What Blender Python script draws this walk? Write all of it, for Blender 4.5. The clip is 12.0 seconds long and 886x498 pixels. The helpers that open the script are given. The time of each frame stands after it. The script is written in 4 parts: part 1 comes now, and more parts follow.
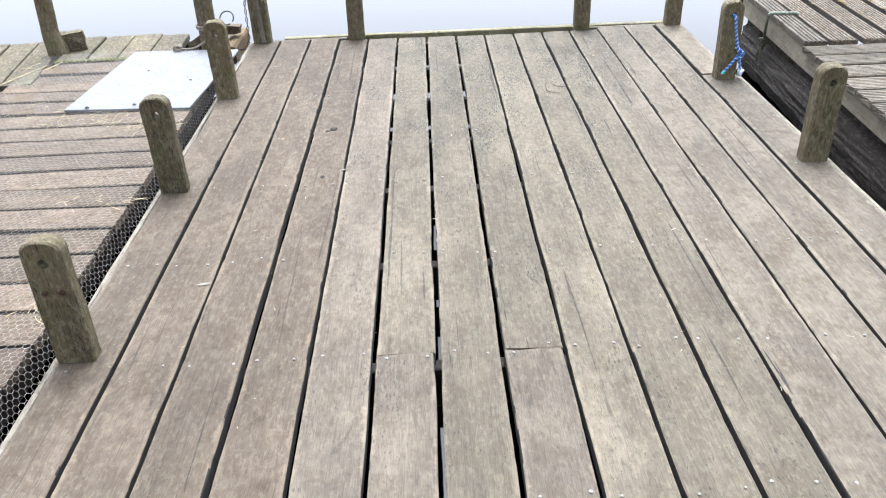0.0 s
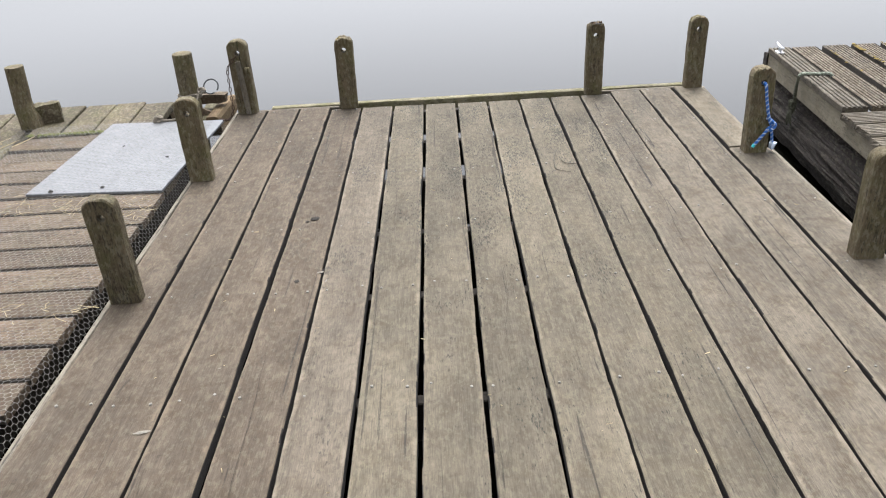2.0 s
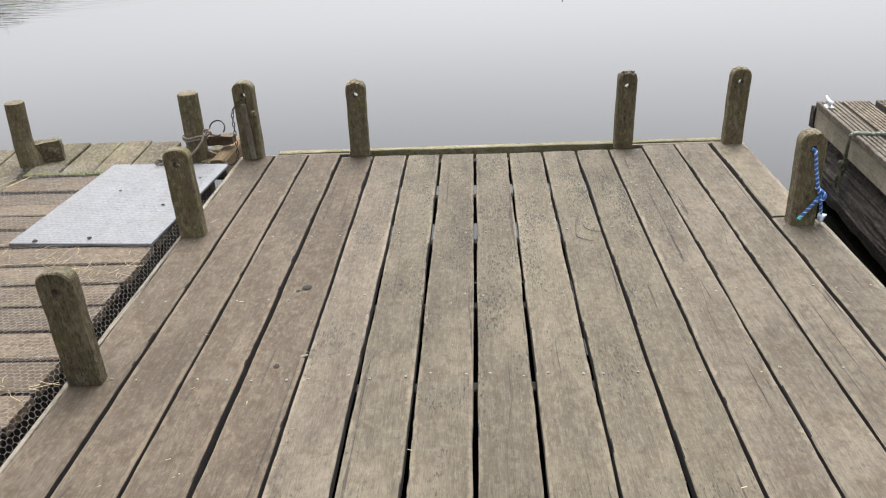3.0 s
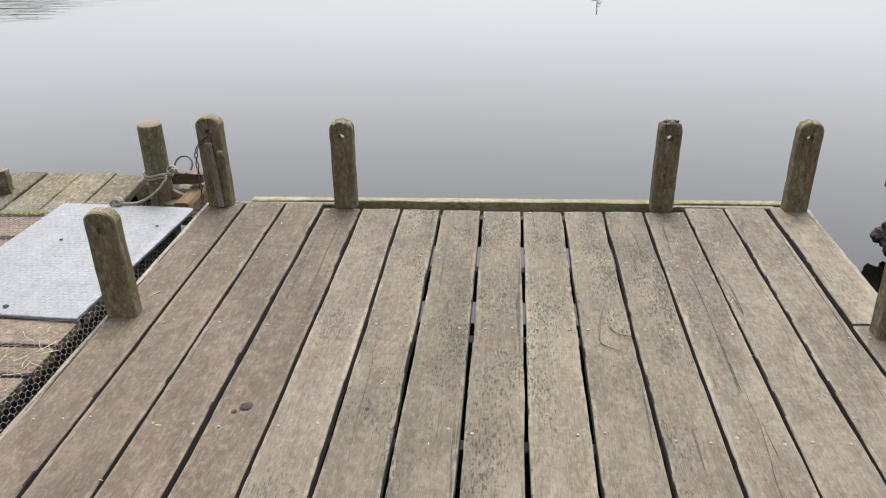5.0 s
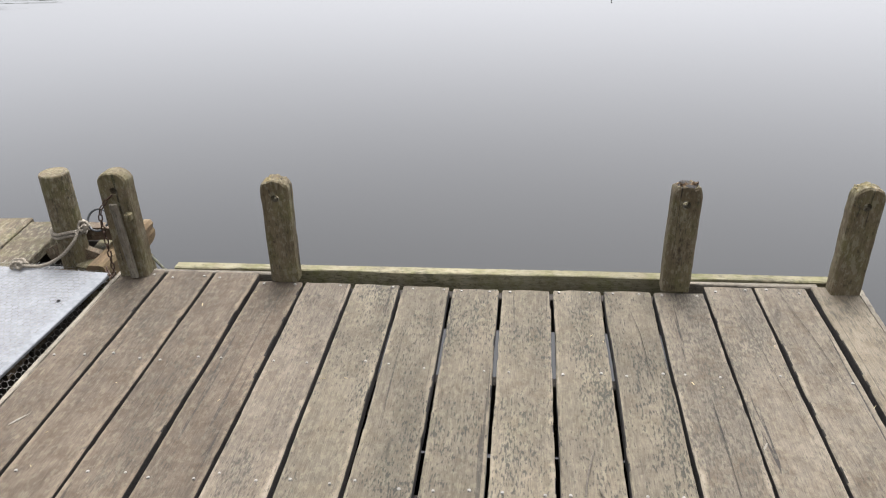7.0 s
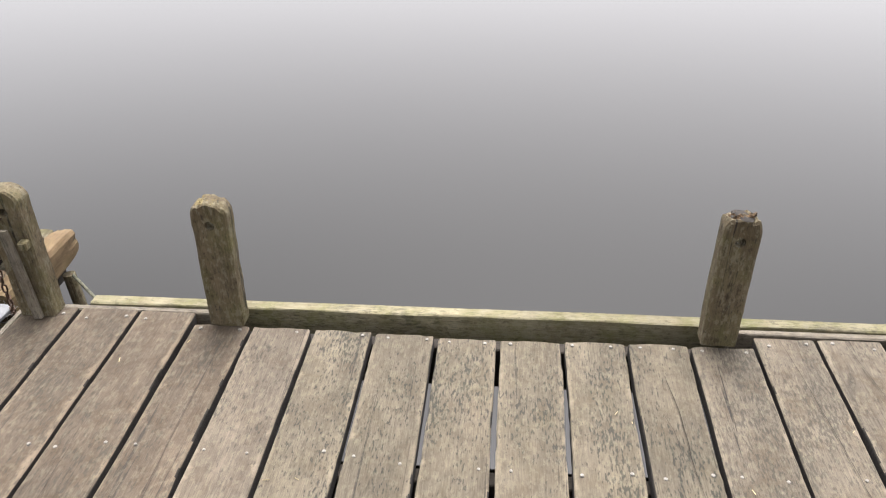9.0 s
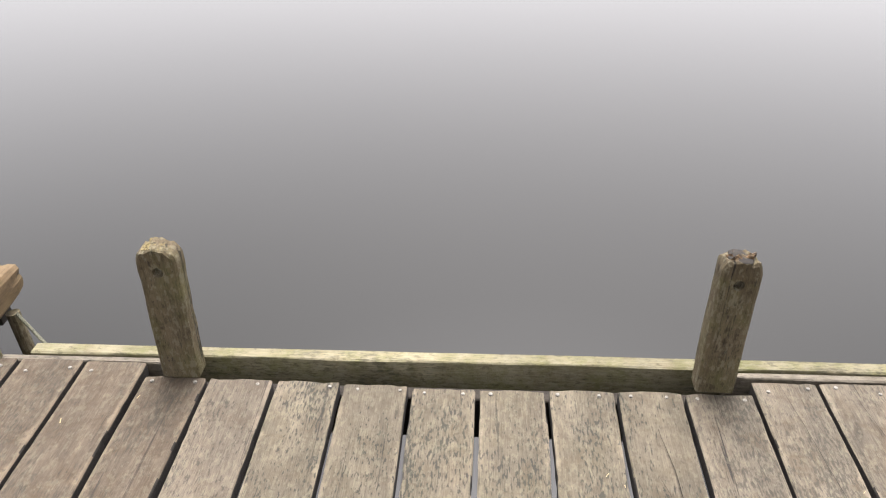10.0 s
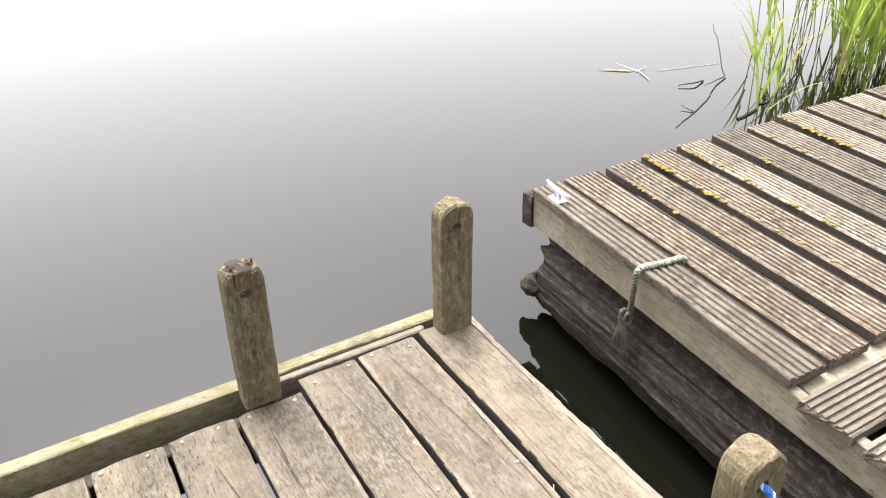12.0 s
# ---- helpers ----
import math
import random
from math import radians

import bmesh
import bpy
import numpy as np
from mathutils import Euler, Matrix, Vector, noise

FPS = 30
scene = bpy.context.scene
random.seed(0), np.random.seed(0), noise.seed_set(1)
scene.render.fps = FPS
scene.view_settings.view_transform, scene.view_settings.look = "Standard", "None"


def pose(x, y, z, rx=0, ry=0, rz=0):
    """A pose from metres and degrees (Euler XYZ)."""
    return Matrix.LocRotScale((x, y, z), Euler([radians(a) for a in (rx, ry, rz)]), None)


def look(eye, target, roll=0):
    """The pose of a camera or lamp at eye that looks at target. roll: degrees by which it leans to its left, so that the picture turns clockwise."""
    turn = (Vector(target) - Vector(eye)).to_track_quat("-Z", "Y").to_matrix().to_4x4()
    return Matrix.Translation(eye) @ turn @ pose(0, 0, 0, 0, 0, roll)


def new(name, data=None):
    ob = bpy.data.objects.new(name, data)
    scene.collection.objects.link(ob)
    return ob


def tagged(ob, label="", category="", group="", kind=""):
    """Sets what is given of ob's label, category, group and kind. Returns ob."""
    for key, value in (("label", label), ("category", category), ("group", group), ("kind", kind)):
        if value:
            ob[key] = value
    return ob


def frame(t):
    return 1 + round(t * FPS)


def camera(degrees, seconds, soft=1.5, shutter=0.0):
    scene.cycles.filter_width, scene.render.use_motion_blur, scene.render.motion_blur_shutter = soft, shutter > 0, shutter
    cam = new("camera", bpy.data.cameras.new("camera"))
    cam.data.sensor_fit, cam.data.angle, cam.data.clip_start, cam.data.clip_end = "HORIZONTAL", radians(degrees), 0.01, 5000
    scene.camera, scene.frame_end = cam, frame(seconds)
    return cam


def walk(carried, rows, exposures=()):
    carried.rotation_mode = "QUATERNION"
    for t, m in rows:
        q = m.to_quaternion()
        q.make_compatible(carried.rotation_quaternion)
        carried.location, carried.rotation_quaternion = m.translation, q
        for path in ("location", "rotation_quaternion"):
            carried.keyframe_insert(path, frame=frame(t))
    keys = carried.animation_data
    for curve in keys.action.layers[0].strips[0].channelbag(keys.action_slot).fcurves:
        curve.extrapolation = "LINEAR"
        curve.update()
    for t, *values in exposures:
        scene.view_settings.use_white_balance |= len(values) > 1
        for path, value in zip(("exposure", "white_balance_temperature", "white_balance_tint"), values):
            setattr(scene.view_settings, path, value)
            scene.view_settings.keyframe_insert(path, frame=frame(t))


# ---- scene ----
# ---- camera and walk ----
cam = camera(58.0, 12.0, 1.15)
PATH = [
    (0, (-0.182, -0.381, 1.527), (-0.171, 1.338, 0.506), -2.4),
    (0.5, (-0.148, -0.325, 1.505), (-0.181, 1.399, 0.492), -3.1),
    (1, (-0.128, -0.175, 1.495), (-0.158, 1.548, 0.48), -2.7),
    (1.5, (-0.118, 0.033, 1.524), (-0.154, 1.774, 0.541), -2.6),
    (2, (-0.073, 0.175, 1.531), (-0.098, 1.943, 0.596), -3.6),
    (2.5, (0.019, 0.379, 1.549), (-0.075, 2.166, 0.656), -2.5),
    (4.5, (0.065, 1.212, 1.537), (-0.035, 3.012, 0.671), -3.4),
    (5, (0.132, 1.441, 1.535), (-0.032, 3.231, 0.659), -1.5),
    (5.5, (0.168, 1.684, 1.553), (0.006, 3.491, 0.712), -2.0),
    (6, (0.203, 1.925, 1.574), (0.08, 3.736, 0.734), -2.7),
    (6.5, (0.268, 2.138, 1.553), (0.116, 3.926, 0.669), -3.2),
    (7, (0.291, 2.324, 1.592), (0.082, 4.082, 0.66), -2.0),
    (7.5, (0.243, 2.507, 1.54), (0.068, 4.28, 0.631), -1.7),
    (9.5, (0.221, 3.173, 1.523), (0.055, 4.859, 0.459), -1.0),
    (10, (0.215, 3.281, 1.536), (0.102, 4.978, 0.482), -1.0),
    (10.5, (0.21, 3.36, 1.539), (0.355, 5.036, 0.457), -2.7),
    (11, (0.325, 3.34, 1.524), (0.863, 4.913, 0.411), -2.7),
    (11.5, (0.43, 3.316, 1.511), (1.165, 4.845, 0.451), -1.9),
    (12, (0.478, 3.313, 1.492), (1.315, 4.804, 0.455), -1.9),
]
EXPOSURES = [
    (0.0, 2.49, 5750, 11), (0.5, 2.38, 5750, 11), (1.0, 2.31, 5750, 12), (1.5, 2.09, 5950, 11), (2.0, 1.92, 6200, 11), (2.5, 1.88, 6350, 11), (4.5, 1.92, 6300, 12),
    (5.5, 1.98, 6280, 12), (7.5, 2.05, 6280, 12), (9.5, 2.27, 6550, 14), (10.5, 2.34, 6550, 14), (11.0, 2.62, 6480, 15), (11.5, 2.74, 6560, 14), (12.0, 2.80, 6560, 14),
]
walk(cam, [(t, look(eye, target, roll)) for t, eye, target, roll in PATH], EXPOSURES)

# ---- world, sun ----
SUN_HEIGHT, SUN_TURN = 69.2, 6.0
world = bpy.data.worlds.new("overcast_sky")
scene.world = world
world.use_nodes = True
wn, wl = world.node_tree.nodes, world.node_tree.links
wn.clear()
sky = wn.new("ShaderNodeTexSky")
sky.sky_type, sky.sun_disc = "NISHITA", False
sky.sun_elevation, sky.sun_rotation = radians(SUN_HEIGHT), radians(SUN_TURN)
sky.air_density, sky.dust_density, sky.ozone_density = 0.7, 7.5, 1.0
grey = wn.new("ShaderNodeHueSaturation")
grey.inputs["Saturation"].default_value = 0.10
back = wn.new("ShaderNodeBackground")
back.inputs["Strength"].default_value = 0.15
wout = wn.new("ShaderNodeOutputWorld")
wl.new(sky.outputs["Color"], grey.inputs["Color"])
wl.new(grey.outputs["Color"], back.inputs["Color"])
wl.new(back.outputs["Background"], wout.inputs["Surface"])

sun = new("sun", bpy.data.lights.new("sun", "SUN"))
sun.data.energy, sun.data.angle, sun.data.color = 0.5, radians(16), (1.0, 0.97, 0.92)
sun_dir = Vector((math.sin(radians(SUN_TURN)) * math.cos(radians(SUN_HEIGHT)), math.cos(radians(SUN_TURN)) * math.cos(radians(SUN_HEIGHT)), math.sin(radians(SUN_HEIGHT))))
sun.matrix_world = look(sun_dir * 40, (0, 0, 0))

WATER = -0.45


# ---- materials ----
class Nodes:
    """A small writer for node trees."""

    def __init__(self, name):
        self.mat = bpy.data.materials.new(name)
        self.mat.use_nodes = True
        self.tree = self.mat.node_tree
        self.bsdf = self.tree.nodes["Principled BSDF"]

    def add(self, kind, **sets):
        n = self.tree.nodes.new(kind)
        for k, v in sets.items():
            n.inputs[k].default_value = v
        return n

    def link(self, a, b):
        self.tree.links.new(a, b)

    def coords(self, scale, jitter=True):
        tc = self.add("ShaderNodeTexCoord")
        src = tc.outputs["Object"]
        if jitter:
            info = self.add("ShaderNodeObjectInfo")
            mul = self.add("ShaderNodeVectorMath")
            mul.operation = "SCALE"
            mul.inputs[0].default_value = (3.1, 7.7, 5.3)
            self.link(info.outputs["Random"], mul.inputs["Scale"])
            add = self.add("ShaderNodeVectorMath")
            add.operation = "ADD"
            self.link(src, add.inputs[0])
            self.link(mul.outputs[0], add.inputs[1])
            src = add.outputs[0]
        m = self.add("ShaderNodeMapping")
        m.inputs["Scale"].default_value = scale
        self.link(src, m.inputs["Vector"])
        return m.outputs["Vector"]

    def noise(self, vec, scale=1.0, detail=4.0, rough=0.55, warp=0.0):
        n = self.add("ShaderNodeTexNoise", Scale=scale, Detail=detail, Roughness=rough, Distortion=warp)
        self.link(vec, n.inputs["Vector"])
        return n.outputs["Fac"]

    def ramp(self, fac, *stops):
        r = self.add("ShaderNodeValToRGB")
        els = r.color_ramp.elements
        while len(els) < len(stops):
            els.new(0.5)
        for e, (p, c) in zip(els, stops):
            e.position = p
            e.color = (c, c, c, 1) if isinstance(c, (int, float)) else (*c, 1)
        self.link(fac, r.inputs["Fac"])
        return r.outputs["Color"]

    def mix(self, fac, a, b, mode="MIX"):
        m = self.add("ShaderNodeMix")
        m.data_type, m.blend_type = "RGBA", mode
        for sock, v in ((m.inputs[0], fac), (m.inputs[6], a), (m.inputs[7], b)):
            if isinstance(v, (int, float)):
                sock.default_value = v if sock == m.inputs[0] else (v, v, v, 1)
            elif isinstance(v, tuple):
                sock.default_value = (*v, 1)
            else:
                self.link(v, sock)
        return m.outputs[2]

    def math(self, op, a, b):
        m = self.add("ShaderNodeMath")
        m.operation = op
        for sock, v in zip(m.inputs, (a, b)):
            if isinstance(v, (int, float)):
                sock.default_value = v
            else:
                self.link(v, sock)
        return m.outputs[0]

    def finish(self, colour, rough=0.85, height=None, bump=0.3, distance=0.004, spec=0.3):
        self.link(colour, self.bsdf.inputs["Base Color"]) if not isinstance(colour, tuple) else None
        if isinstance(colour, tuple):
            self.bsdf.inputs["Base Color"].default_value = (*colour, 1)
        if isinstance(rough, (int, float)):
            self.bsdf.inputs["Roughness"].default_value = rough
        else:
            self.link(rough, self.bsdf.inputs["Roughness"])
        self.bsdf.inputs["Specular IOR Level"].default_value = spec
        if height is not None:
            b = self.add("ShaderNodeBump", Strength=bump, Distance=distance)
            self.link(height, b.inputs["Height"])
            self.link(b.outputs["Normal"], self.bsdf.inputs["Normal"])
        return self.mat


AGED = 0.79


def wood(name, light, dark, axis="Y", moss=0.0, mould=0.0, crack=0.5, bump=0.6, vary=0.16, stain=0.5, half=0.0, crust=0.0, wet_end=False, depth=0.005):
    """Weathered timber: grain along the axis, long checks, dirt patches, black mould flecks, moss; half: half a board's width, to wear its edges pale."""
    n = Nodes(name)
    light, dark = tuple(c * AGED for c in light), tuple(c * AGED for c in dark)

    def along(across, run):
        return tuple(run if a == axis else across for a in "XYZ")

    info = n.add("ShaderNodeObjectInfo")
    grain = n.noise(n.coords(along(120, 3.4)), 1.0, 8, 0.72, 0.5)
    fine = n.noise(n.coords(along(420, 22)), 1.0, 5, 0.65)
    patch = n.noise(n.coords(along(7, 2.6)), 1.0, 7, 0.66, 0.4)
    blot = n.noise(n.coords((13, 13, 13)), 1.0, 8, 0.7, 0.3)
    grime = n.noise(n.coords((34, 34, 34)), 1.0, 6, 0.7)
    check = n.noise(n.coords(along(46, 0.9)), 1.0, 4, 0.55, 0.7)
    fleck = n.noise(n.coords(along(165, 40)), 1.0, 3, 0.55)
    zone = n.noise(n.coords(along(6.5, 2.2)), 1.0, 5, 0.65)
    damp = n.noise(n.coords(along(3.0, 0.9)), 1.0, 3, 0.5)
    col = n.mix(n.ramp(grain, (0.33, 0.0), (0.62, 1.0)), tuple(0.45 * a + 0.55 * b for a, b in zip(light, dark)), light)
    col = n.mix(n.math("MULTIPLY", n.ramp(patch, (0.44, 0.0), (0.66, 1.0)), 0.7), col, tuple(min(1.0, c * 1.42) for c in light))
    warm = (light[0] * 0.62, light[1] * 0.545, light[2] * 0.45)
    col = n.mix(n.math("MULTIPLY", n.ramp(blot, (0.45, 0.0), (0.66, 1.0)), stain), col, warm)
    col = n.mix(n.math("MULTIPLY", n.ramp(grime, (0.55, 0.0), (0.72, 1.0)), 0.55), col, dark)
    col = n.mix(0.75, col, n.ramp(fine, (0.28, 0.55), (0.68, 1.25)), "MULTIPLY")
    if half:
        tc = n.add("ShaderNodeTexCoord")
        sep = n.add("ShaderNodeSeparateXYZ")
        n.link(tc.outputs["Object"], sep.inputs[0])
        off = n.math("ABSOLUTE", sep.outputs["X"], 0.0)
        worn = n.math("ADD", n.math("DIVIDE", off, half), n.math("MULTIPLY", n.math("SUBTRACT", blot, 0.5), 0.9))
        col = n.mix(n.math("MULTIPLY", n.ramp(worn, (0.84, 0.0), (1.04, 1.0)), 0.8), col, tuple(min(1.0, c * 1.75) for c in light))
    smudge = n.noise(n.coords(along(13, 3.2)), 1.0, 6, 0.68, 0.8)
    col = n.mix(n.math("MULTIPLY", n.ramp(smudge, (0.62, 0.0), (0.74, 1.0)), 0.75), col, tuple(c * 0.55 for c in dark))
    cracks = n.ramp(check, (0.322, 1.0), (0.334, 0.0))
    gap = n.math("MULTIPLY", cracks, crack)
    col = n.mix(gap, col, (0.022, 0.019, 0.016))
    if mould:
        reach = n.math("ADD", fleck, n.math("MULTIPLY", n.math("SUBTRACT", zone, 0.5), 0.7))
        if wet_end:
            place = n.add("ShaderNodeNewGeometry")
            split = n.add("ShaderNodeSeparateXYZ")
            n.link(place.outputs["Position"], split.inputs[0])
            toward = n.add("ShaderNodeMapRange")
            toward.inputs["From Min"].default_value, toward.inputs["From Max"].default_value = 2.2, 4.6
            toward.inputs["To Min"].default_value, toward.inputs["To Max"].default_value = -0.065, 0.028
            n.link(split.outputs["Y"], toward.inputs["Value"])
            reach = n.math("ADD", reach, toward.outputs["Result"])
        col = n.mix(n.math("MULTIPLY", n.ramp(reach, (0.595, 0.0), (0.665, 1.0)), mould), col, (0.024, 0.023, 0.018))
    if moss:
        green = n.noise(n.coords((9, 9, 9)), 1.0, 7, 0.72)
        col = n.mix(n.math("MULTIPLY", n.ramp(green, (0.44, 0.0), (0.66, 1.0)), moss), col, (0.085, 0.088, 0.024))
    if crust:
        scab = n.noise(n.coords(along(62, 30)), 1.0, 6, 0.7)
        col = n.mix(n.math("MULTIPLY", n.ramp(scab, (0.53, 0.0), (0.58, 1.0)), crust), col, (0.165, 0.152, 0.106))
        col = n.mix(n.math("MULTIPLY", n.ramp(scab, (0.36, 1.0), (0.42, 0.0)), crust), col, tuple(c * 0.5 for c in dark))
    col = n.mix(1.0, col, n.ramp(damp, (0.34, 0.84), (0.62, 1.06)), "MULTIPLY")
    tone = n.add("ShaderNodeMapRange")
    tone.inputs["To Min"].default_value, tone.inputs["To Max"].default_value = 1 - vary, 1 + vary * 0.6
    n.link(info.outputs["Random"], tone.inputs["Value"])
    col = n.mix(1.0, col, tone.outputs["Result"], "MULTIPLY")
    relief = n.math("SUBTRACT", n.math("ADD", grain, n.math("MULTIPLY", fine, 0.6)), n.math("MULTIPLY", cracks, 1.6))
    return n.finish(col, 0.86, relief, bump, depth, 0.2)


def mottled(name, a, b, scale=30.0, rough=0.7, bump=0.3, metal=0.0, spec=0.4, low=0.35, high=0.7):
    n = Nodes(name)
    a, b = tuple(c * AGED for c in a), tuple(c * AGED for c in b)
    f = n.noise(n.coords((scale, scale, scale)), 1.0, 6, 0.65)
    g = n.noise(n.coords((scale * 0.16, scale * 0.16, scale * 0.16)), 1.0, 3, 0.5)
    col = n.mix(n.ramp(f, (low, 0.0), (high, 1.0)), a, b)
    col = n.mix(0.5, col, n.ramp(g, (0.3, 0.7), (0.7, 1.15)), "MULTIPLY")
    n.bsdf.inputs["Metallic"].default_value = metal
    return n.finish(col, rough, f, bump, 0.003, spec)


DECK_WOOD = wood("weathered_deck_board", (0.106, 0.088, 0.066), (0.042, 0.034, 0.025), "Y", mould=0.7, crack=0.7, half=0.095, wet_end=True, crust=0.15, vary=0.11)
BROWN_WOOD = wood("brown_deck_board", (0.084, 0.066, 0.047), (0.035, 0.027, 0.019), "Y", mould=0.5, crack=0.7, stain=0.75, half=0.095, wet_end=True, crust=0.14, vary=0.10)
SPLIT_WOOD = wood("split_deck_board", (0.108, 0.091, 0.068), (0.042, 0.034, 0.025), "Y", mould=0.6, crack=1.0, stain=0.75, half=0.095, wet_end=True, crust=0.17, vary=0.11)
MOULD_WOOD = wood("mouldy_deck_board", (0.102, 0.086, 0.062), (0.040, 0.034, 0.024), "Y", mould=0.92, moss=0.04, crack=0.75, half=0.095, wet_end=True, crust=0.16, vary=0.11)
PATCH_WOOD = wood("newer_board", (0.150, 0.128, 0.093), (0.074, 0.060, 0.042), "Y", crack=0.4, stain=0.7, mould=0.45, wet_end=True)
POST_WOOD = wood("post_timber", (0.140, 0.111, 0.069), (0.033, 0.025, 0.014), "Z", moss=0.40, crack=0.9, mould=0.7, crust=0.5, bump=1.0)
KERB_WOOD = wood("mossy_kerb_board", (0.205, 0.183, 0.118), (0.062, 0.054, 0.031), "Y", moss=0.60, crack=0.5, crust=0.5, mould=0.5)
EDGE_WOOD = wood("edge_board", (0.165, 0.145, 0.115), (0.060, 0.051, 0.040), "Y", crack=0.7, mould=0.5, crust=0.3)
CROSS_WOOD = wood("landing_board", (0.118, 0.085, 0.059), (0.033, 0.023, 0.014), "Y", mould=0.7, moss=0.12, stain=0.85, vary=0.28, crust=0.3)
LONG_WOOD = wood("mossy_landing_board", (0.092, 0.073, 0.048), (0.033, 0.026, 0.017), "Y", mould=0.8, moss=0.35, crust=0.46)
GROOVE_WOOD = wood("grooved_deck_board", (0.168, 0.146, 0.116), (0.040, 0.030, 0.022), "Y", crack=0.45, vary=0.36, mould=0.95, stain=0.95, crust=0.4)
GROOVE_BROWN = wood("dirty_grooved_board", (0.122, 0.099, 0.075), (0.030, 0.021, 0.015), "Y", crack=0.45, vary=0.2, mould=1.0, stain=0.95, crust=0.5)
GROOVE_WOOD_X = wood("grooved_cross_board", (0.170, 0.148, 0.117), (0.052, 0.042, 0.032), "Y", crack=0.35, vary=0.2, mould=0.8, stain=0.8, crust=0.3)
FASCIA_WOOD = wood("pale_fascia", (0.235, 0.207, 0.157), (0.138, 0.117, 0.084), "Y", crack=0.35, moss=0.15, mould=0.5, stain=0.5, crust=0.2)
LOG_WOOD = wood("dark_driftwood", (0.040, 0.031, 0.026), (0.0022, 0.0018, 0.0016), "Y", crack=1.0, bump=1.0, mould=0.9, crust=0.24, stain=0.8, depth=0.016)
# Much darker brown than the deck boards; mainly joists, bearers and piles.
UNDER_WOOD = wood("dark_under_timber", (0.030, 0.025, 0.020), (0.012, 0.010, 0.008), "X", crack=0.2)
BROKEN_WOOD = wood("broken_timber", (0.130, 0.090, 0.050), (0.048, 0.031, 0.016), "Y", crack=0.8, moss=0.15, mould=0.5)
NAIL = mottled("galvanised_nail", (0.10, 0.09, 0.075), (0.26, 0.25, 0.225), 160, 0.7, 0.2, 0.15)
# Near-black brown that paints the shade in deck gaps and the post hollow.
RECESS_SHADE = mottled("recess_shade", (0.008, 0.006, 0.005), (0.026, 0.021, 0.015), 90, 0.95, 0.6)
# Grime plus the shade of grooves and board gaps, put into one dark colour.
SHADE_AND_DIRT = mottled("shade_and_dirt_in_recesses", (0.020, 0.016, 0.012), (0.064, 0.052, 0.038), 90, 0.95, 0.6)
IRON = mottled("dark_iron", (0.022, 0.024, 0.026), (0.075, 0.078, 0.08), 80, 0.6, 0.4, 0.3)
ROPE_DARK = mottled("slimy_dark_rope", (0.035, 0.035, 0.022), (0.13, 0.13, 0.085), 70, 0.8, 0.7)
RUST = mottled("rusty_iron", (0.03, 0.02, 0.015), (0.10, 0.052, 0.028), 120, 0.8, 0.6, 0.35)
STEEL = mottled("galvanised_cleat", (0.50, 0.51, 0.53), (0.72, 0.73, 0.75), 60, 0.38, 0.1, 0.7)
WIRE = mottled("galvanised_wire", (0.08, 0.07, 0.058), (0.27, 0.26, 0.24), 40, 0.6, 0.1, 0.3)
PLATE = mottled("grey_white_grit_plate", (0.112, 0.117, 0.124), (0.176, 0.181, 0.188), 55, 0.55, 0.3, 0.0, 0.4)
ROPE = mottled("old_grey_rope", (0.135, 0.115, 0.088), (0.30, 0.265, 0.21), 150, 0.9, 0.6)
ROPE_GREEN = mottled("algae_rope", (0.10, 0.11, 0.075), (0.42, 0.46, 0.38), 60, 0.9, 0.6)
ROPE_BLUE = mottled("blue_rope_yarn", (0.012, 0.07, 0.30), (0.03, 0.17, 0.52), 90, 0.6, 0.4)
ROPE_WHITE = mottled("pale_rope_yarn", (0.40, 0.48, 0.60), (0.66, 0.72, 0.80), 90, 0.6, 0.4)
TURQUOISE = mottled("turquoise_tape", (0.02, 0.35, 0.38), (0.05, 0.50, 0.50), 60, 0.5, 0.2)
TWIG = mottled("twig_bark", (0.035, 0.03, 0.022), (0.10, 0.082, 0.058), 120, 0.85, 0.5)
WET_TWIG = mottled("wet_black_twig", (0.012, 0.011, 0.010), (0.04, 0.036, 0.03), 120, 0.85, 0.4, 0.0, 0.15)
STRAW = mottled("dry_straw", (0.27, 0.21, 0.11), (0.46, 0.39, 0.23), 60, 0.8, 0.3)
CAP_MOSS = mottled("dry_cap_moss", (0.075, 0.062, 0.022), (0.25, 0.19, 0.085), 110, 0.95, 0.8)
MOSS = mottled("moss_tuft", (0.045, 0.058, 0.012), (0.125, 0.125, 0.035), 90, 0.95, 0.8)
LICHEN = mottled("yellow_lichen", (0.09, 0.062, 0.012), (0.21, 0.150, 0.028), 140, 0.95, 0.9)
ROT = mottled("rotten_wood_crumbs", (0.02, 0.012, 0.007), (0.17, 0.105, 0.05), 150, 0.95, 0.9)
REED = mottled("fresh_reed_leaf", (0.19, 0.28, 0.03), (0.33, 0.42, 0.08), 6, 0.5, 0.1)
REED_DRY = mottled("yellow_reed_stalk", (0.20, 0.22, 0.05), (0.42, 0.36, 0.15), 8, 0.6, 0.1)
PALE_LEAF = mottled("bleached_reed_leaf", (0.28, 0.30, 0.24), (0.42, 0.44, 0.38), 30, 0.6, 0.1)
BARK = mottled("tree_bark", (0.05, 0.042, 0.032), (0.13, 0.11, 0.085), 14, 0.9, 0.8)
PALE_SPLASH = mottled("dried_splash", (0.13, 0.115, 0.09), (0.20, 0.185, 0.155), 90, 0.9, 0.3)
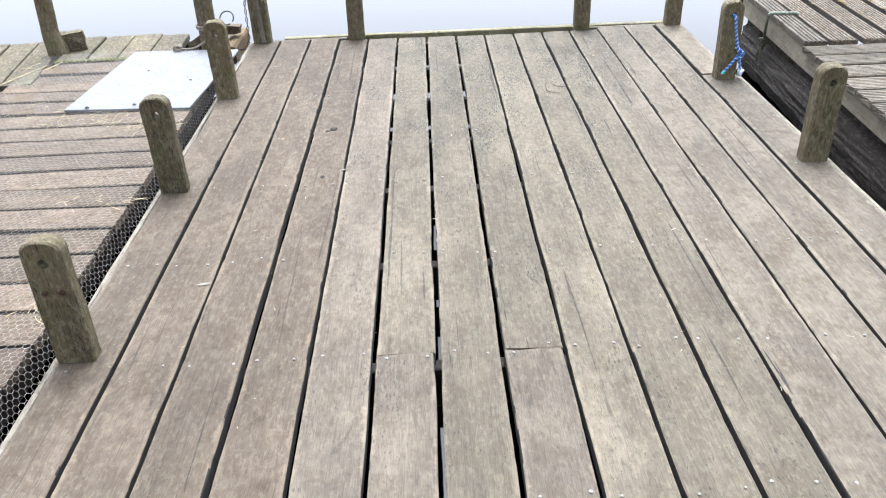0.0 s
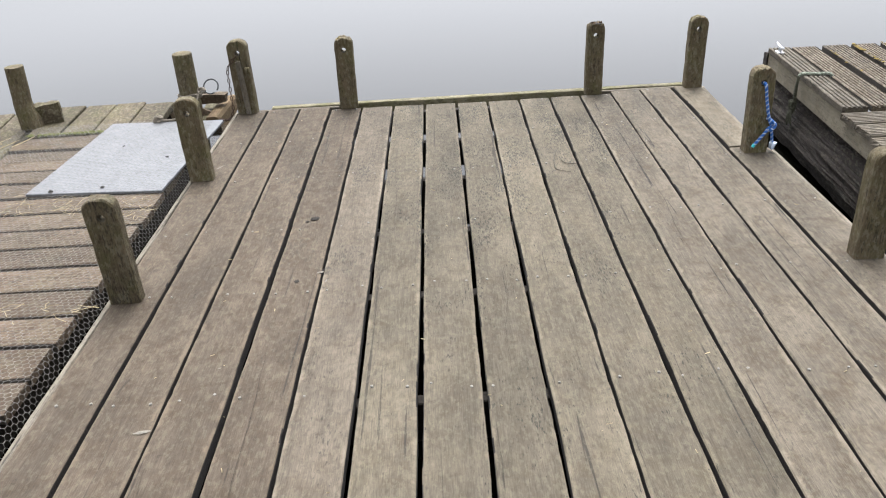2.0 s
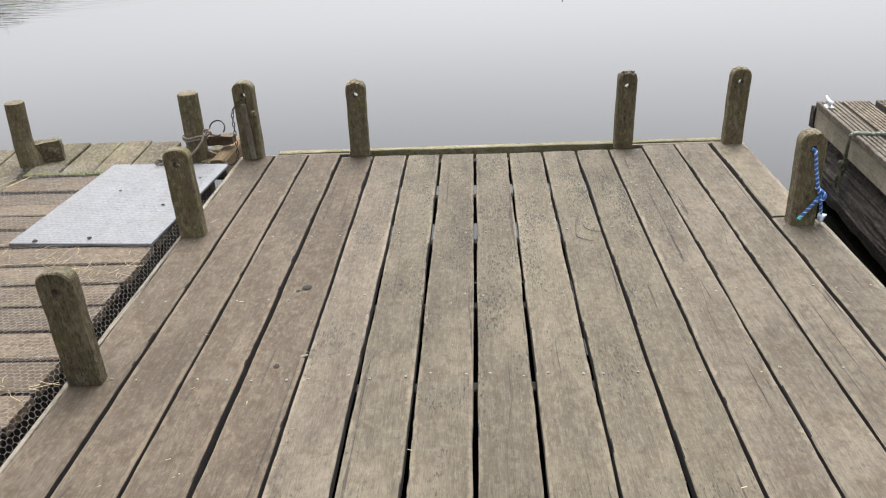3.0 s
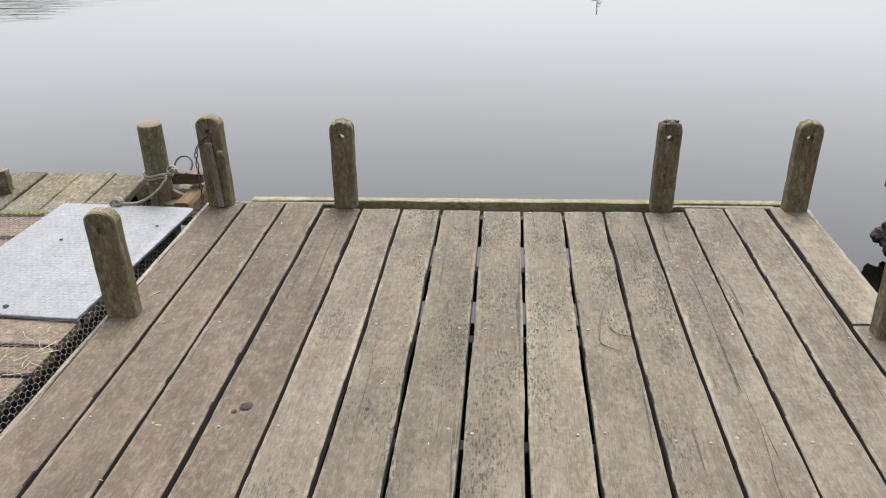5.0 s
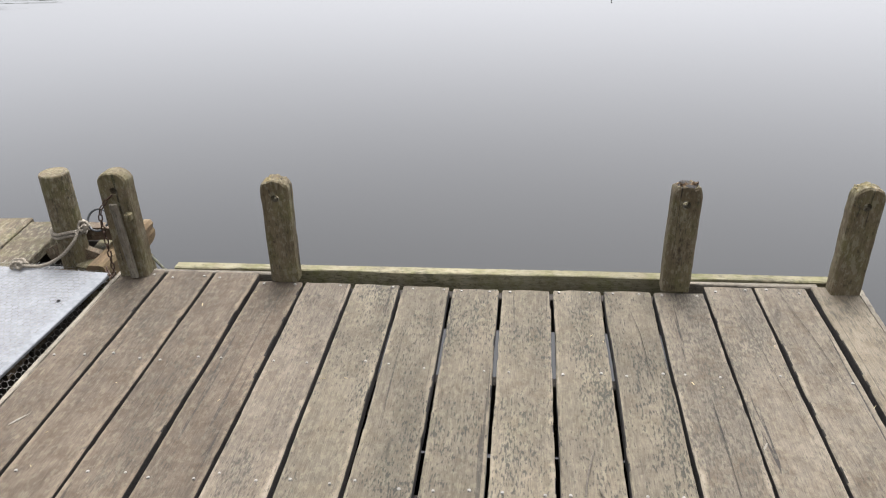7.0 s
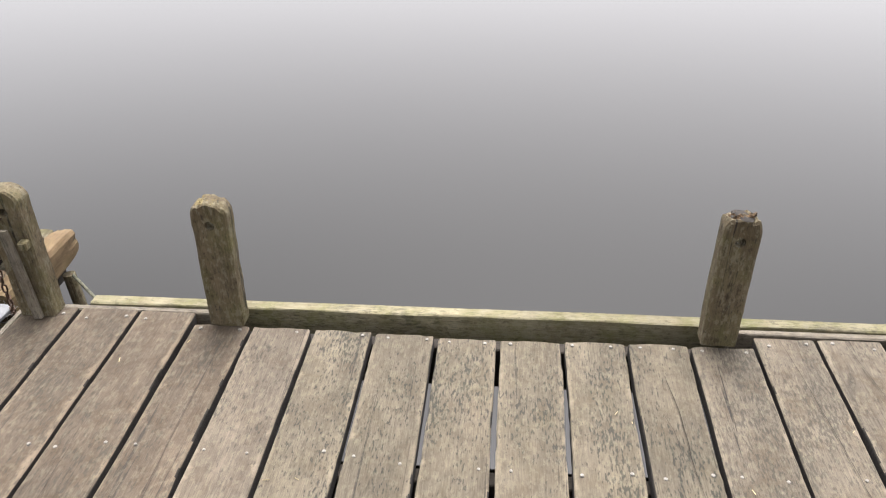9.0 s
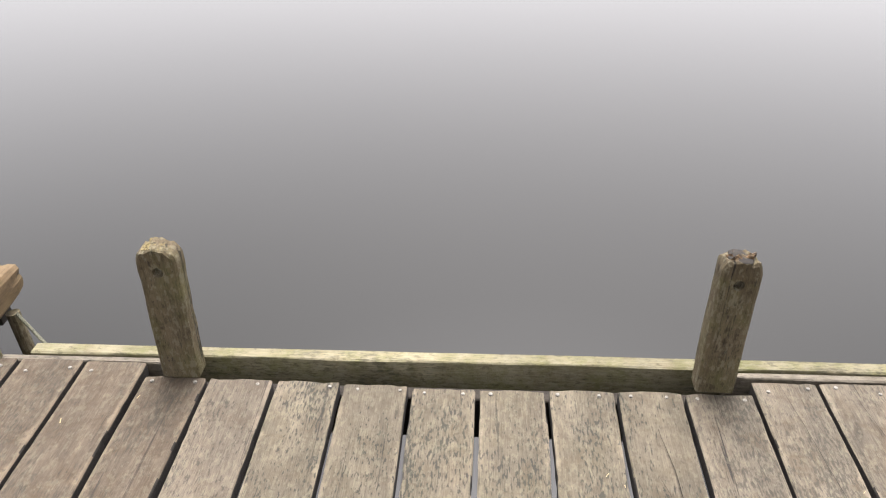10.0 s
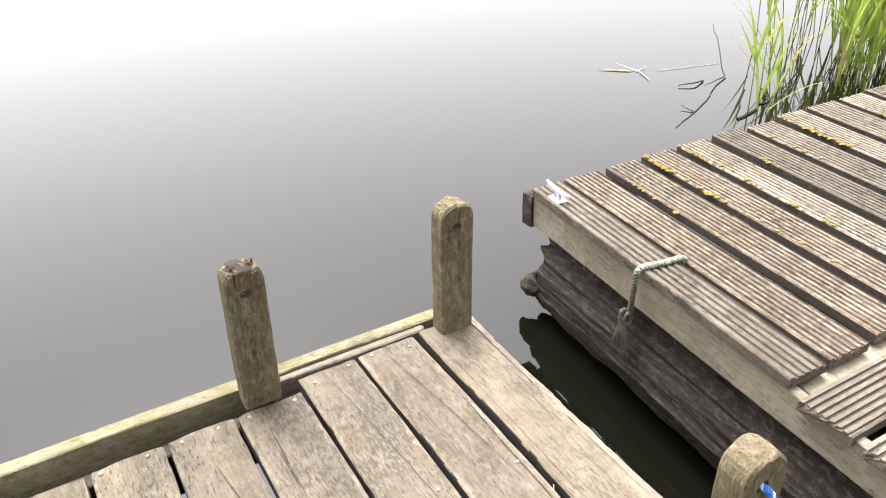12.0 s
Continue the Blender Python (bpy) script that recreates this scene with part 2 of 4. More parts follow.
LEAVES = mottled("tree_leaves", (0.035, 0.065, 0.012), (0.09, 0.13, 0.03), 3, 0.6, 0.2)
EARTH = mottled("bank_grass_and_mud", (0.05, 0.07, 0.02), (0.13, 0.14, 0.06), 1.3, 0.95, 0.6)


def let_light_through(mat, share):
    """Thin leaves pass part of the light on."""
    tree_of, bsdf = mat.node_tree, mat.node_tree.nodes["Principled BSDF"]
    thin = tree_of.nodes.new("ShaderNodeBsdfTranslucent")
    both = tree_of.nodes.new("ShaderNodeMixShader")
    both.inputs[0].default_value = share
    tree_of.links.new(bsdf.inputs["Base Color"].links[0].from_socket, thin.inputs["Color"])
    tree_of.links.new(bsdf.outputs[0], both.inputs[1])
    tree_of.links.new(thin.outputs[0], both.inputs[2])
    tree_of.links.new(both.outputs[0], tree_of.nodes["Material Output"].inputs["Surface"])


for leafy in (REED, REED_DRY):
    let_light_through(leafy, 0.45)


def water_material():
    """Still silty water: a thin mirror over a murky body, with a ruffled patch far out on the open side."""
    n = Nodes("still_water")
    pos = n.coords((1, 1, 1), False)
    body = n.noise(pos, 0.35, 3, 0.5)
    col = n.mix(n.ramp(body, (0.3, 0.0), (0.7, 1.0)), (0.0021, 0.0022, 0.0014), (0.0028, 0.0029, 0.0019))
    swell = n.noise(pos, 0.8, 2, 0.4)
    far = n.add("ShaderNodeVectorMath")
    far.operation = "DISTANCE"
    n.link(pos, far.inputs[0])
    far.inputs[1].default_value = (-10.0, 16.2, 0)
    patch = n.ramp(n.math("MULTIPLY", far.outputs["Value"], 0.1), (0.22, 1.0), (0.50, 0.0))
    m = n.add("ShaderNodeMapping")
    m.inputs["Rotation"].default_value = (0, 0, radians(28))
    m.inputs["Scale"].default_value = (0.9, 5.0, 1.0)
    n.link(pos, m.inputs["Vector"])
    ripple = n.noise(m.outputs["Vector"], 1.2, 3, 0.5, 0.6)
    h = n.math("ADD", n.math("MULTIPLY", swell, 0.004), n.math("MULTIPLY", n.math("MULTIPLY", ripple, patch), 0.05))
    n.bsdf.inputs["IOR"].default_value = 1.335
    n.link(col, n.bsdf.inputs["Base Color"])
    n.bsdf.inputs["Roughness"].default_value = 0.03
    b = n.add("ShaderNodeBump", Strength=1.0, Distance=0.35)
    n.link(h, b.inputs["Height"])
    n.link(b.outputs["Normal"], n.bsdf.inputs["Normal"])
    return n.mat


WATER_MAT = water_material()


# ---- mesh helpers ----
rng = random.Random(7)


def wobble(x, y, z, scale=1.0, amp=1.0):
    return noise.noise(Vector((x, y, z)) * scale) * amp


def mesh_of(name, bm, material, smooth=False):
    me = bpy.data.meshes.new(name)
    bmesh.ops.recalc_face_normals(bm, faces=bm.faces)
    if smooth:
        for f in bm.faces:
            f.smooth = True
    bm.to_mesh(me)
    bm.free()
    for m in material if isinstance(material, tuple) else (material,):
        me.materials.append(m)
    return me


def part(name, bm, material, parent, label="", smooth=False, at=None):
    ob = new(name, mesh_of(name, bm, material, smooth))
    ob.parent = parent
    if at is not None:
        ob.matrix_basis = at
    if label:
        tagged(ob, label)
    return ob


def empty(name, at, label, category, group="", kind=""):
    ob = new(name)
    ob.empty_display_size = 0.1
    ob.matrix_basis = at
    return tagged(ob, label, category, group, kind)


def single(name, bm, material, at, label, category, group="", kind="", smooth=False):
    ob = new(name, mesh_of(name, bm, material, smooth))
    ob.matrix_basis = at
    return tagged(ob, label, category, group, kind)


def loft(bm, rings, closed=True, caps=True):
    """Skin a list of rings of equal length."""
    vs = [[bm.verts.new(p) for p in r] for r in rings]
    k = len(vs[0])
    for a, b in zip(vs, vs[1:]):
        for i in range(k if closed else k - 1):
            j = (i + 1) % k
            bm.faces.new((a[i], a[j], b[j], b[i]))
    if caps:
        bm.faces.new(vs[0][::-1])
        bm.faces.new(vs[-1])
    return vs


def plank_bm(length, width, thick, seed=0.0, seg=24, edge=0.0015, ragged=0.003, grooves=0, bow=0.0, across=3, shaded_sides=False, chips=2.0):
    """A board that runs along +y from 0, centred on x, its top at z = 0: eased edges, wandering sides, uneven ends."""
    bm = bmesh.new()
    h, b = width / 2, 0.004
    top = [(-h + b, 0.0)]
    if grooves:
        pitch = (width - 2 * b) / grooves
        top = []
        for i in range(grooves):
            x = -h + b + i * pitch
            top += [(x, 0.0), (x + pitch * 0.52, 0.0), (x + pitch * 0.60, -0.0065), (x + pitch * 0.92, -0.0065)]
        top.append((h - b, 0.0))
    else:
        top = [(-h + b + (2 * h - 2 * b) * q / across, 0.0) for q in range(across + 1)]
    prof = top + [(h, -b), (h, -thick), (-h, -thick), (-h, -b)]
    rings = []
    for s in range(seg + 1):
        y = length * s / seg
        ring = []
        for x, z in prof:
            side = math.copysign(1, x) * max(0.0, abs(x) / h - 0.6) / 0.4
            chip = max(0.0, wobble(seed * 11 + side * 3, y * 19, 5.0) - 0.25) + 0.9 * max(0.0, wobble(seed * 13 + side * 5, y * 47, 8.0) - 0.2)
            dx = side * wobble(seed * 9 + side, y * 1.6, 0.0, 2.0, edge * 2.2) + wobble(seed, y * 0.35, 3.0, 1.0, edge * 1.6) - side * chip * edge * chips
            dy = (wobble(seed * 5, x * 60, 1.0 + s, 1.0, ragged) * 1.6 + wobble(seed * 7, x * 240, 2.0 + s, 1.0, ragged) * 0.8) if s in (0, seg) else 0.0
            dz = bow * wobble(seed * 3, y * 0.5, 7.0) + (0.0012 * wobble(seed, y * 1.2, x * 20) if z == 0.0 else 0.0)
            ring.append((x + dx, y + dy, z + dz))
        rings.append(ring)
    loft(bm, rings)
    bm.normal_update()
    # Board sides take the second material, which paints the gap shade on them.
    if shaded_sides and not grooves:
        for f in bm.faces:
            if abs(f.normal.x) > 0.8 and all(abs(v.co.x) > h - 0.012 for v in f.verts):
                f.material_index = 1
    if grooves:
        # Groove floors take the second material: their shade and grime as colour.
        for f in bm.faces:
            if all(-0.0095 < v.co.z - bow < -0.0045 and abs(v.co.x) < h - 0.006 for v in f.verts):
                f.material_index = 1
            # Sides of grooved boards likewise, for the shade and grime in the gaps.
            if shaded_sides and f.normal.z < 0.5 and all(abs(v.co.x) > h - 0.006 for v in f.verts):
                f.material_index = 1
    return bm


def tube_rings(points, radius, sides=8, taper=None):
    """Rings round a polyline."""
    pts = [Vector(p) for p in points]
    rings, up = [], Vector((0.13, 0.21, 0.97))
    for i, p in enumerate(pts):
        d = (pts[min(i + 1, len(pts) - 1)] - pts[max(i - 1, 0)]).normalized()
        a = d.cross(up)
        a = a.normalized() if a.length > 1e-4 else Vector((1, 0, 0))
        c = d.cross(a)
        r = radius * (taper[i] if taper else 1.0)
        rings.append([p + (a * math.cos(t) + c * math.sin(t)) * r for t in (2 * math.pi * k / sides for k in range(sides))])
    return rings


def tube(bm, points, radius, sides=8, taper=None):
    loft(bm, tube_rings(points, radius, sides, taper))


def spline(points, steps=8):
    """A smooth line through the points."""
    p = [Vector(v) for v in points]
    p = [p[0] * 2 - p[1]] + p + [p[-1] * 2 - p[-2]]
    out = []
    for i in range(1, len(p) - 2):
        for s in range(steps):
            t = s / steps
            a, b, c, d = p[i - 1], p[i], p[i + 1], p[i + 2]
            out.append(0.5 * ((2 * b) + (c - a) * t + (2 * a - 5 * b + 4 * c - d) * t * t + (3 * b - a - 3 * c + d) * t ** 3))
    out.append(p[-2])
    return out


def strands(points, radius, turns_per_m=28, count=3):
    """The centre lines of the laid strands of a rope, and their radius."""
    pts = [Vector(p) for p in points]
    run = [0.0]
    for a, b in zip(pts, pts[1:]):
        run.append(run[-1] + (b - a).length)
    n = max(12, int(run[-1] * turns_per_m * 7))
    out = []
    for k in range(count):
        line, j = [], 0
        for i in range(n + 1):
            s = run[-1] * i / n
            while j < len(run) - 2 and run[j + 1] < s:
                j += 1
            f = (s - run[j]) / max(1e-6, run[j + 1] - run[j])
            p, d = pts[j].lerp(pts[j + 1], f), (pts[j + 1] - pts[j]).normalized()
            a = d.cross(Vector((0.13, 0.21, 0.97))).normalized()
            c = d.cross(a)
            t = 2 * math.pi * (s * turns_per_m + k / count)
            line.append(p + (a * math.cos(t) + c * math.sin(t)) * radius * 0.5)
        out.append(line)
    return out, radius * 0.56


def rope_bm(points, radius, turns_per_m=28, count=3, sides=6):
    bm = bmesh.new()
    lines, r = strands(points, radius, turns_per_m, count)
    for line in lines:
        tube(bm, line, r, sides)
    return bm


def box_bm(x0, x1, y0, y1, z0, z1, bevel=0.004, rough=0.0, cuts=0):
    bm = bmesh.new()
    bmesh.ops.create_cube(bm, size=1)
    for v in bm.verts:
        v.co = Vector(((x0 + x1) / 2 + v.co.x * (x1 - x0), (y0 + y1) / 2 + v.co.y * (y1 - y0), (z0 + z1) / 2 + v.co.z * (z1 - z0)))
    if cuts:
        bmesh.ops.subdivide_edges(bm, edges=bm.edges, cuts=cuts, use_grid_fill=True)
    if bevel and not cuts:
        bmesh.ops.bevel(bm, geom=list(bm.edges), offset=bevel, segments=1, affect="EDGES")
    if rough:
        for v in bm.verts:
            v.co += Vector((wobble(*v.co, 17), wobble(v.co.y, v.co.z, v.co.x, 19), wobble(v.co.z, v.co.x, v.co.y, 18))) * rough
    return bm


def blob_bm(radius, squash=0.5, seed=0.0, sub=2, rough=0.4):
    bm = bmesh.new()
    bmesh.ops.create_icosphere(bm, subdivisions=sub, radius=radius)
    for v in bm.verts:
        k = 1 + rough * noise.noise(v.co * (2.2 / radius) + Vector((seed, seed * 2, 0)))
        v.co = Vector((v.co.x * k, v.co.y * k, v.co.z * k * squash))
    return bm


# ---- large structure: ground, water ----
def ground():
    """One sheet: the bed of the water and the banks round it, out to the horizon."""
    bm = bmesh.new()
    steps = [-2500, -900, -300, -140, -90, -70, -55, -45, -35, -25, -15, -10, -6, -4, -2, 0, 2, 4, 6, 8, 12, 16, 22, 30, 40, 55, 75, 100, 140, 300, 900, 2500]
    rows = []
    for y in [v + 30 for v in steps] + []:
        row = []
        for x in steps:
            inside = min(x + 25, 78 - x, y + 5.5, 112 - y)
            z = -1.6 if inside > 4 else 0.25 if inside < 0 else 0.25 - 1.85 * inside / 4
            row.append(bm.verts.new((x, y, z + wobble(x, y, 0, 0.13, 0.25))))
        rows.append(row)
    for a, b in zip(rows, rows[1:]):
        for i in range(len(a) - 1):
            bm.faces.new((a[i], a[i + 1], b[i + 1], b[i]))
    return single("ground", bm, EARTH, Matrix(), "grassy muddy bank round a still pond", "ground", kind="structure", smooth=True)


ground()
bm = bmesh.new()
bmesh.ops.create_grid(bm, x_segments=2, y_segments=2, size=75, matrix=pose(12, 55, 0))
single("water", bm, WATER_MAT, pose(0, 0, WATER), "still grey-green silty water mirroring an overcast sky", "water", kind="structure")

# ---- the jetty deck ----
SEAMS = [-1.379, -1.195, -0.991, -0.791, -0.593, -0.395, -0.199, 0.0, 0.193, 0.389, 0.580, 0.767, 0.965, 1.155, 1.356, 1.553]
GAPS = [0.004, 0.014, 0.013, 0.018, 0.014, 0.015, 0.017, 0.016, 0.014, 0.013, 0.013, 0.012, 0.012, 0.012, 0.015, 0.004]
ENDS = [5.085, 5.085, 5.080, 5.018, 5.016, 5.014, 5.006, 4.998, 5.001, 5.006, 5.008, 5.004, 5.062, 5.066, 5.064]
BACK = -2.6
JOISTS = [-2.5, -1.95, -1.37, -0.79, -0.2, 0.39, 0.98, 1.57, 2.165, 2.80, 3.34, 3.93, 4.485, 5.035]
deck = empty("floor", pose(0, 0, 0), "weathered grey timber jetty deck of long boards", "deck", kind="structure")


def deck_board(i, y0, y1, material, lift=0.0, thick=0.045, cut=0.0):
    x0, x1 = SEAMS[i] + GAPS[i] / 2, SEAMS[i + 1] - GAPS[i + 1] / 2 - cut
    rag = 0.006 if 3 <= i <= 11 else 0.003
    bm = plank_bm(y1 - y0, x1 - x0, thick, i + y0 * 0.37, max(6, int((y1 - y0) * 32)), 0.0018, rag, across=8, shaded_sides=True, chips=2.2)
    return part("board", bm, (material, RECESS_SHADE), deck, at=pose((x0 + x1) / 2, y0, lift + 0.002 * rng.uniform(-1, 1)))


for i in range(15):
    mat = MOULD_WOOD if i in (5, 6, 7, 8, 9, 10) else BROWN_WOOD if i < 4 else SPLIT_WOOD if i > 10 else DECK_WOOD
    if i in (5, 7):
        deck_board(i, BACK, 1.569, DECK_WOOD)
        deck_board(i, 1.573, ENDS[i], mat)
    elif i == 14:
        deck_board(i, BACK, 3.998, mat)
        tagged(deck_board(i, 4.003, ENDS[i], PATCH_WOOD, 0.006, 0.05, 0.026), "newer paler board with a chewed outer edge")
    else:
        deck_board(i, BACK, ENDS[i], mat)


def nails():
    """Flat round nail heads, two to a board on every joist."""
    bm = bmesh.new()
    for i in range(15):
        w = SEAMS[i + 1] - SEAMS[i]
        for y in JOISTS[2:]:
            for f in (0.2, 0.8):
                if rng.random() < 0.12:
                    continue
                x, yy = SEAMS[i] + w * f + rng.uniform(-0.012, 0.012), min(y + rng.uniform(-0.018, 0.018), ENDS[i] - 0.018)
                if abs(y - 1.57) < 0.1 and i in (5, 7):
                    yy = 1.571 + rng.choice((-0.02, 0.02))
                r = rng.uniform(0.0046, 0.0058) if y > 4.9 else rng.uniform(0.0040, 0.0054)
                ring = [bm.verts.new((x + r * math.cos(t), yy + r * math.sin(t), 0.0026)) for t in (k * math.pi / 4 for k in range(8))]
                base = [bm.verts.new((x + r * 1.15 * math.cos(t), yy + r * 1.15 * math.sin(t), -0.004)) for t in (k * math.pi / 4 for k in range(8))]
                cap = bm.verts.new((x, yy, 0.0036))
                for k in range(8):
                    bm.faces.new((ring[k], ring[(k + 1) % 8], cap))
                    bm.faces.new((base[k], base[(k + 1) % 8], ring[(k + 1) % 8], ring[k]))
    tagged(part("nail_heads", bm, NAIL, deck, "dull galvanised nail heads"), kind="stuff")


nails()


def split_shade_strip(points, width):
    """Split shade painted as a dark strip: wanders along a board, wider mid-way."""
    bm = bmesh.new()
    line = spline(points, 14)
    last = None
    for k, p in enumerate(line):
        f = k / (len(line) - 1)
        w = 0.7 * width * (0.25 + 0.75 * math.sin(math.pi * min(1.0, f * 0.9 + 0.1))) * (0.7 + 0.5 * abs(wobble(p[1] * 40, 1.0, p[0] * 9)))
        dx = 0.0035 * wobble(p[1] * 14, p[0] * 30, 2.0)
        pair = [bm.verts.new((p[0] + dx + q * w, p[1], p[2] + 0.0042)) for q in (-0.5, 0.5)]
        if last:
            bm.faces.new((last[0], last[1], pair[1], pair[0]))
        last = pair
    part("split", bm, UNDER_WOOD, deck, "flat dark strip painting the shade of a split along a board")


for x0, y0, x1, y1, width in ((1.045, 5.05, 1.125, 4.15, 0.0030), (1.235, 5.055, 1.318, 4.30, 0.0032), (0.675, 4.86, 0.712, 4.35, 0.0040), (0.650, 4.70, 0.690, 4.48, 0.0028), (1.115, 4.10, 1.075, 3.45, 0.0024),
                              (-0.93, 4.6, -0.90, 3.9, 0.0024), (-0.34, 3.9, -0.31, 3.1, 0.0024), (0.88, 3.6, 0.86, 2.9, 0.0026), (-0.72, 2.4, -0.69, 1.5, 0.0026), (0.12, 2.9, 0.09, 2.2, 0.0022)):
    split_shade_strip([(x0, y0, 0), (x0 + (x1 - x0) * 0.3 + 0.006, y0 + (y1 - y0) * 0.33, 0), (x0 + (x1 - x0) * 0.75 - 0.006, y0 + (y1 - y0) * 0.66, 0), (x1, y1, 0)], width)
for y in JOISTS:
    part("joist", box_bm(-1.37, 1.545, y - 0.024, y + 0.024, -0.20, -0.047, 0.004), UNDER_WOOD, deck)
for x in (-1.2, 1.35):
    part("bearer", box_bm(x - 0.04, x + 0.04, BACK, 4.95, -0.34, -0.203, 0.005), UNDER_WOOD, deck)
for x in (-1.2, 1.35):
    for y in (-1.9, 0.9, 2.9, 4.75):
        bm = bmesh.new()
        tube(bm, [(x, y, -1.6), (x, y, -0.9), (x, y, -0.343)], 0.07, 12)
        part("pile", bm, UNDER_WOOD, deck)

# edge boards along the two long sides
for x0, x1, y1, name in ((-1.404, -1.3815, 5.09, "trim_west"), (1.5565, 1.578, 3.99, "trim_east")):
    bm = plank_bm(y1 - BACK, x1 - x0, 0.16, x0, 60, 0.0025, 0.004, bow=0.006)
    single(name, bm, EDGE_WOOD, pose((x0 + x1) / 2, BACK, -0.004), "thin weathered timber edge board along the deck", "trim", kind="structure")
bm = plank_bm(1.06, 0.022, 0.16, 4.4, 60, 0.007, 0.006, bow=0.012)
single("trim_corner", bm, EDGE_WOOD, pose(1.544, 4.02, -0.008), "splintered timber edge board at the deck corner", "trim", kind="structure")


# front kerb board and its batten
def kerb():
    ob = empty("trim_front", pose(0, 0, 0), "mossy timber kerb board along the water end of the deck", "trim", kind="structure")
    bm = plank_bm(2.72, 0.046, 0.17, 2.0, 50, 0.0022, 0.004, bow=0.005)
    part("board", bm, KERB_WOOD, ob, "mossy green and grey kerb board", at=pose(1.545, 5.137, 0.002) @ pose(0, 0, 0, 0, 0, 90))
    for x0, x1 in ((-1.38, -0.745), (0.91, 1.40)):
        bm = plank_bm(x1 - x0, 0.026, 0.12, x0, 16, 0.002, 0.004)
        part("batten", bm, EDGE_WOOD, ob, at=pose(x1, 5.100, -0.006) @ pose(0, 0, 0, 0, 0, 90))


kerb()


# ---- mooring posts on the deck ----
def post_bm(w=0.127, d=0.07, h=0.43, hole=0.35, r=0.0155, seed=0.0, rot=0.0, round_top=0.048):
    """A squared post with a rounded head and a hole bored through it; its foot is at z = 0, its front face at y = 0."""
    out = [(-w / 2, 0.0), (w / 2, 0.0)]
    steps = 7
    for k in range(steps + 1):
        t = math.pi / 2 * k / steps
        out.append((w / 2 - round_top + round_top * math.cos(t), h - round_top * 0.85 + round_top * 0.85 * math.sin(t)))
    for k in range(steps + 1):
        t = math.pi / 2 * (1 + k / steps)
        out.append((-w / 2 + round_top + round_top * math.cos(t), h - round_top * 0.85 + round_top * 0.85 * math.sin(t)))
    dense = []
    for (ax, az), (bx, bz) in zip(out, out[1:] + out[:1]):
        n = max(1, int(math.hypot(bx - ax, bz - az) / 0.03))
        dense += [(ax + (bx - ax) * k / n, az + (bz - az) * k / n) for k in range(n)]
    bm = bmesh.new()

    def ring(y, inset):
        vs = []
        for x, z in dense:
            k = 1 - inset / (w / 2)
            zz = z if z < 1e-6 else z - inset * min(1.0, z / h) * (1.0 if z > h - 0.06 else 0.0)
            dx = 0.0022 * wobble(seed + x * 5, z * 9, y * 20) + 0.002 * wobble(seed, z * 45, x * 30)
            top = rot * wobble(x * 60, y * 60, seed) if z > h - 0.05 else 0.0
            vs.append(bm.verts.new((x * k + dx, y + 0.003 * wobble(z * 12, seed, x * 9), zz + top)))
        return vs

    def hole_ring(y):
        return [bm.verts.new((r * math.cos(t), y, hole + r * math.sin(t))) for t in (math.atan2(z - hole, x) for x, z in dense)]

    rings = [hole_ring(0.004), ring(0.0, 0.005), ring(0.006, 0.0), ring(d * 0.5, -0.0), ring(d - 0.006, 0.0), ring(d, 0.005), hole_ring(d - 0.004)]
    n = len(dense)
    for a, b in zip(rings, rings[1:] + rings[:1]):
        for i in range(n):
            j = (i + 1) % n
            bm.faces.new((a[i], a[j], b[j], b[i]))
    return bm


def mooring_post(x_right, y, w=0.127, seed=0.0, lean=(0, 0, 0), rot=0.004, label="", h=0.43, d=0.07):
    ob = empty("mooring_post", pose(x_right - w / 2, y, 0.001), label or "squared weathered timber mooring post with a bored hole", "post", "mooring posts round the deck")
    part("shaft", post_bm(w, d, h, h - 0.074, 0.0155, seed, rot), POST_WOOD, ob, at=pose(0, 0, 0, *lean))
    return ob


bolted_post = mooring_post(-1.258, 1.600, 0.120, 1, (0, -0.3, 2), label="squared mooring post with two rusty bolt heads", d=0.06)
for x in (-0.024, 0.026):
    bm = bmesh.new()
    tube(bm, [(x, 0.002, 0.258), (x, -0.004, 0.258), (x, -0.0055, 0.258)], 0.0085, 10, [1, 1, 0.7])
    part("bolt_head", bm, RUST, bolted_post, "rusty bolt head")
mooring_post(-1.262, 2.770, 0.118, 2, (0, -1, 1), label="squared mooring post with green algae and a bored hole", d=0.06)
mooring_post(-1.272, 3.950, 0.118, 3, (0, -1, 0), d=0.06)
corner_post = mooring_post(-1.252, 5.030, 0.120, 4, (0, -0.5, 0), label="corner mooring post with a rusty chain and a slat", h=0.454)
kerb_post = mooring_post(-0.618, 5.018, 0.110, 5, (0.5, 0.9, 0), 0.010, "mossy-topped squared mooring post at the kerb", 0.438, 0.065)
rotten_post = mooring_post(0.907, 5.014, 0.104, 6, (0.5, 0.8, 0), 0.016, "mooring post with a hollow rotten head", 0.436, 0.065)
lichen_post = mooring_post(1.525, 5.008, 0.106, 7, (0.5, 1, 0), 0.008, "lichen-topped corner mooring post at the kerb", 0.44, 0.065)
mooring_post(1.548, 2.795, 0.115, 8, (0, 1, 0))
rope_post = mooring_post(1.520, 3.908, 0.110, 9, (0, -0.5, 0), 0.008, "mooring post with a blue rope through its hole", 0.428)
mossy = ((kerb_post, 0.110, 0.065, 0.438, 1.0, 80, 0.0068), (lichen_post, 0.106, 0.065, 0.44, 7.0, 60, 0.0045))
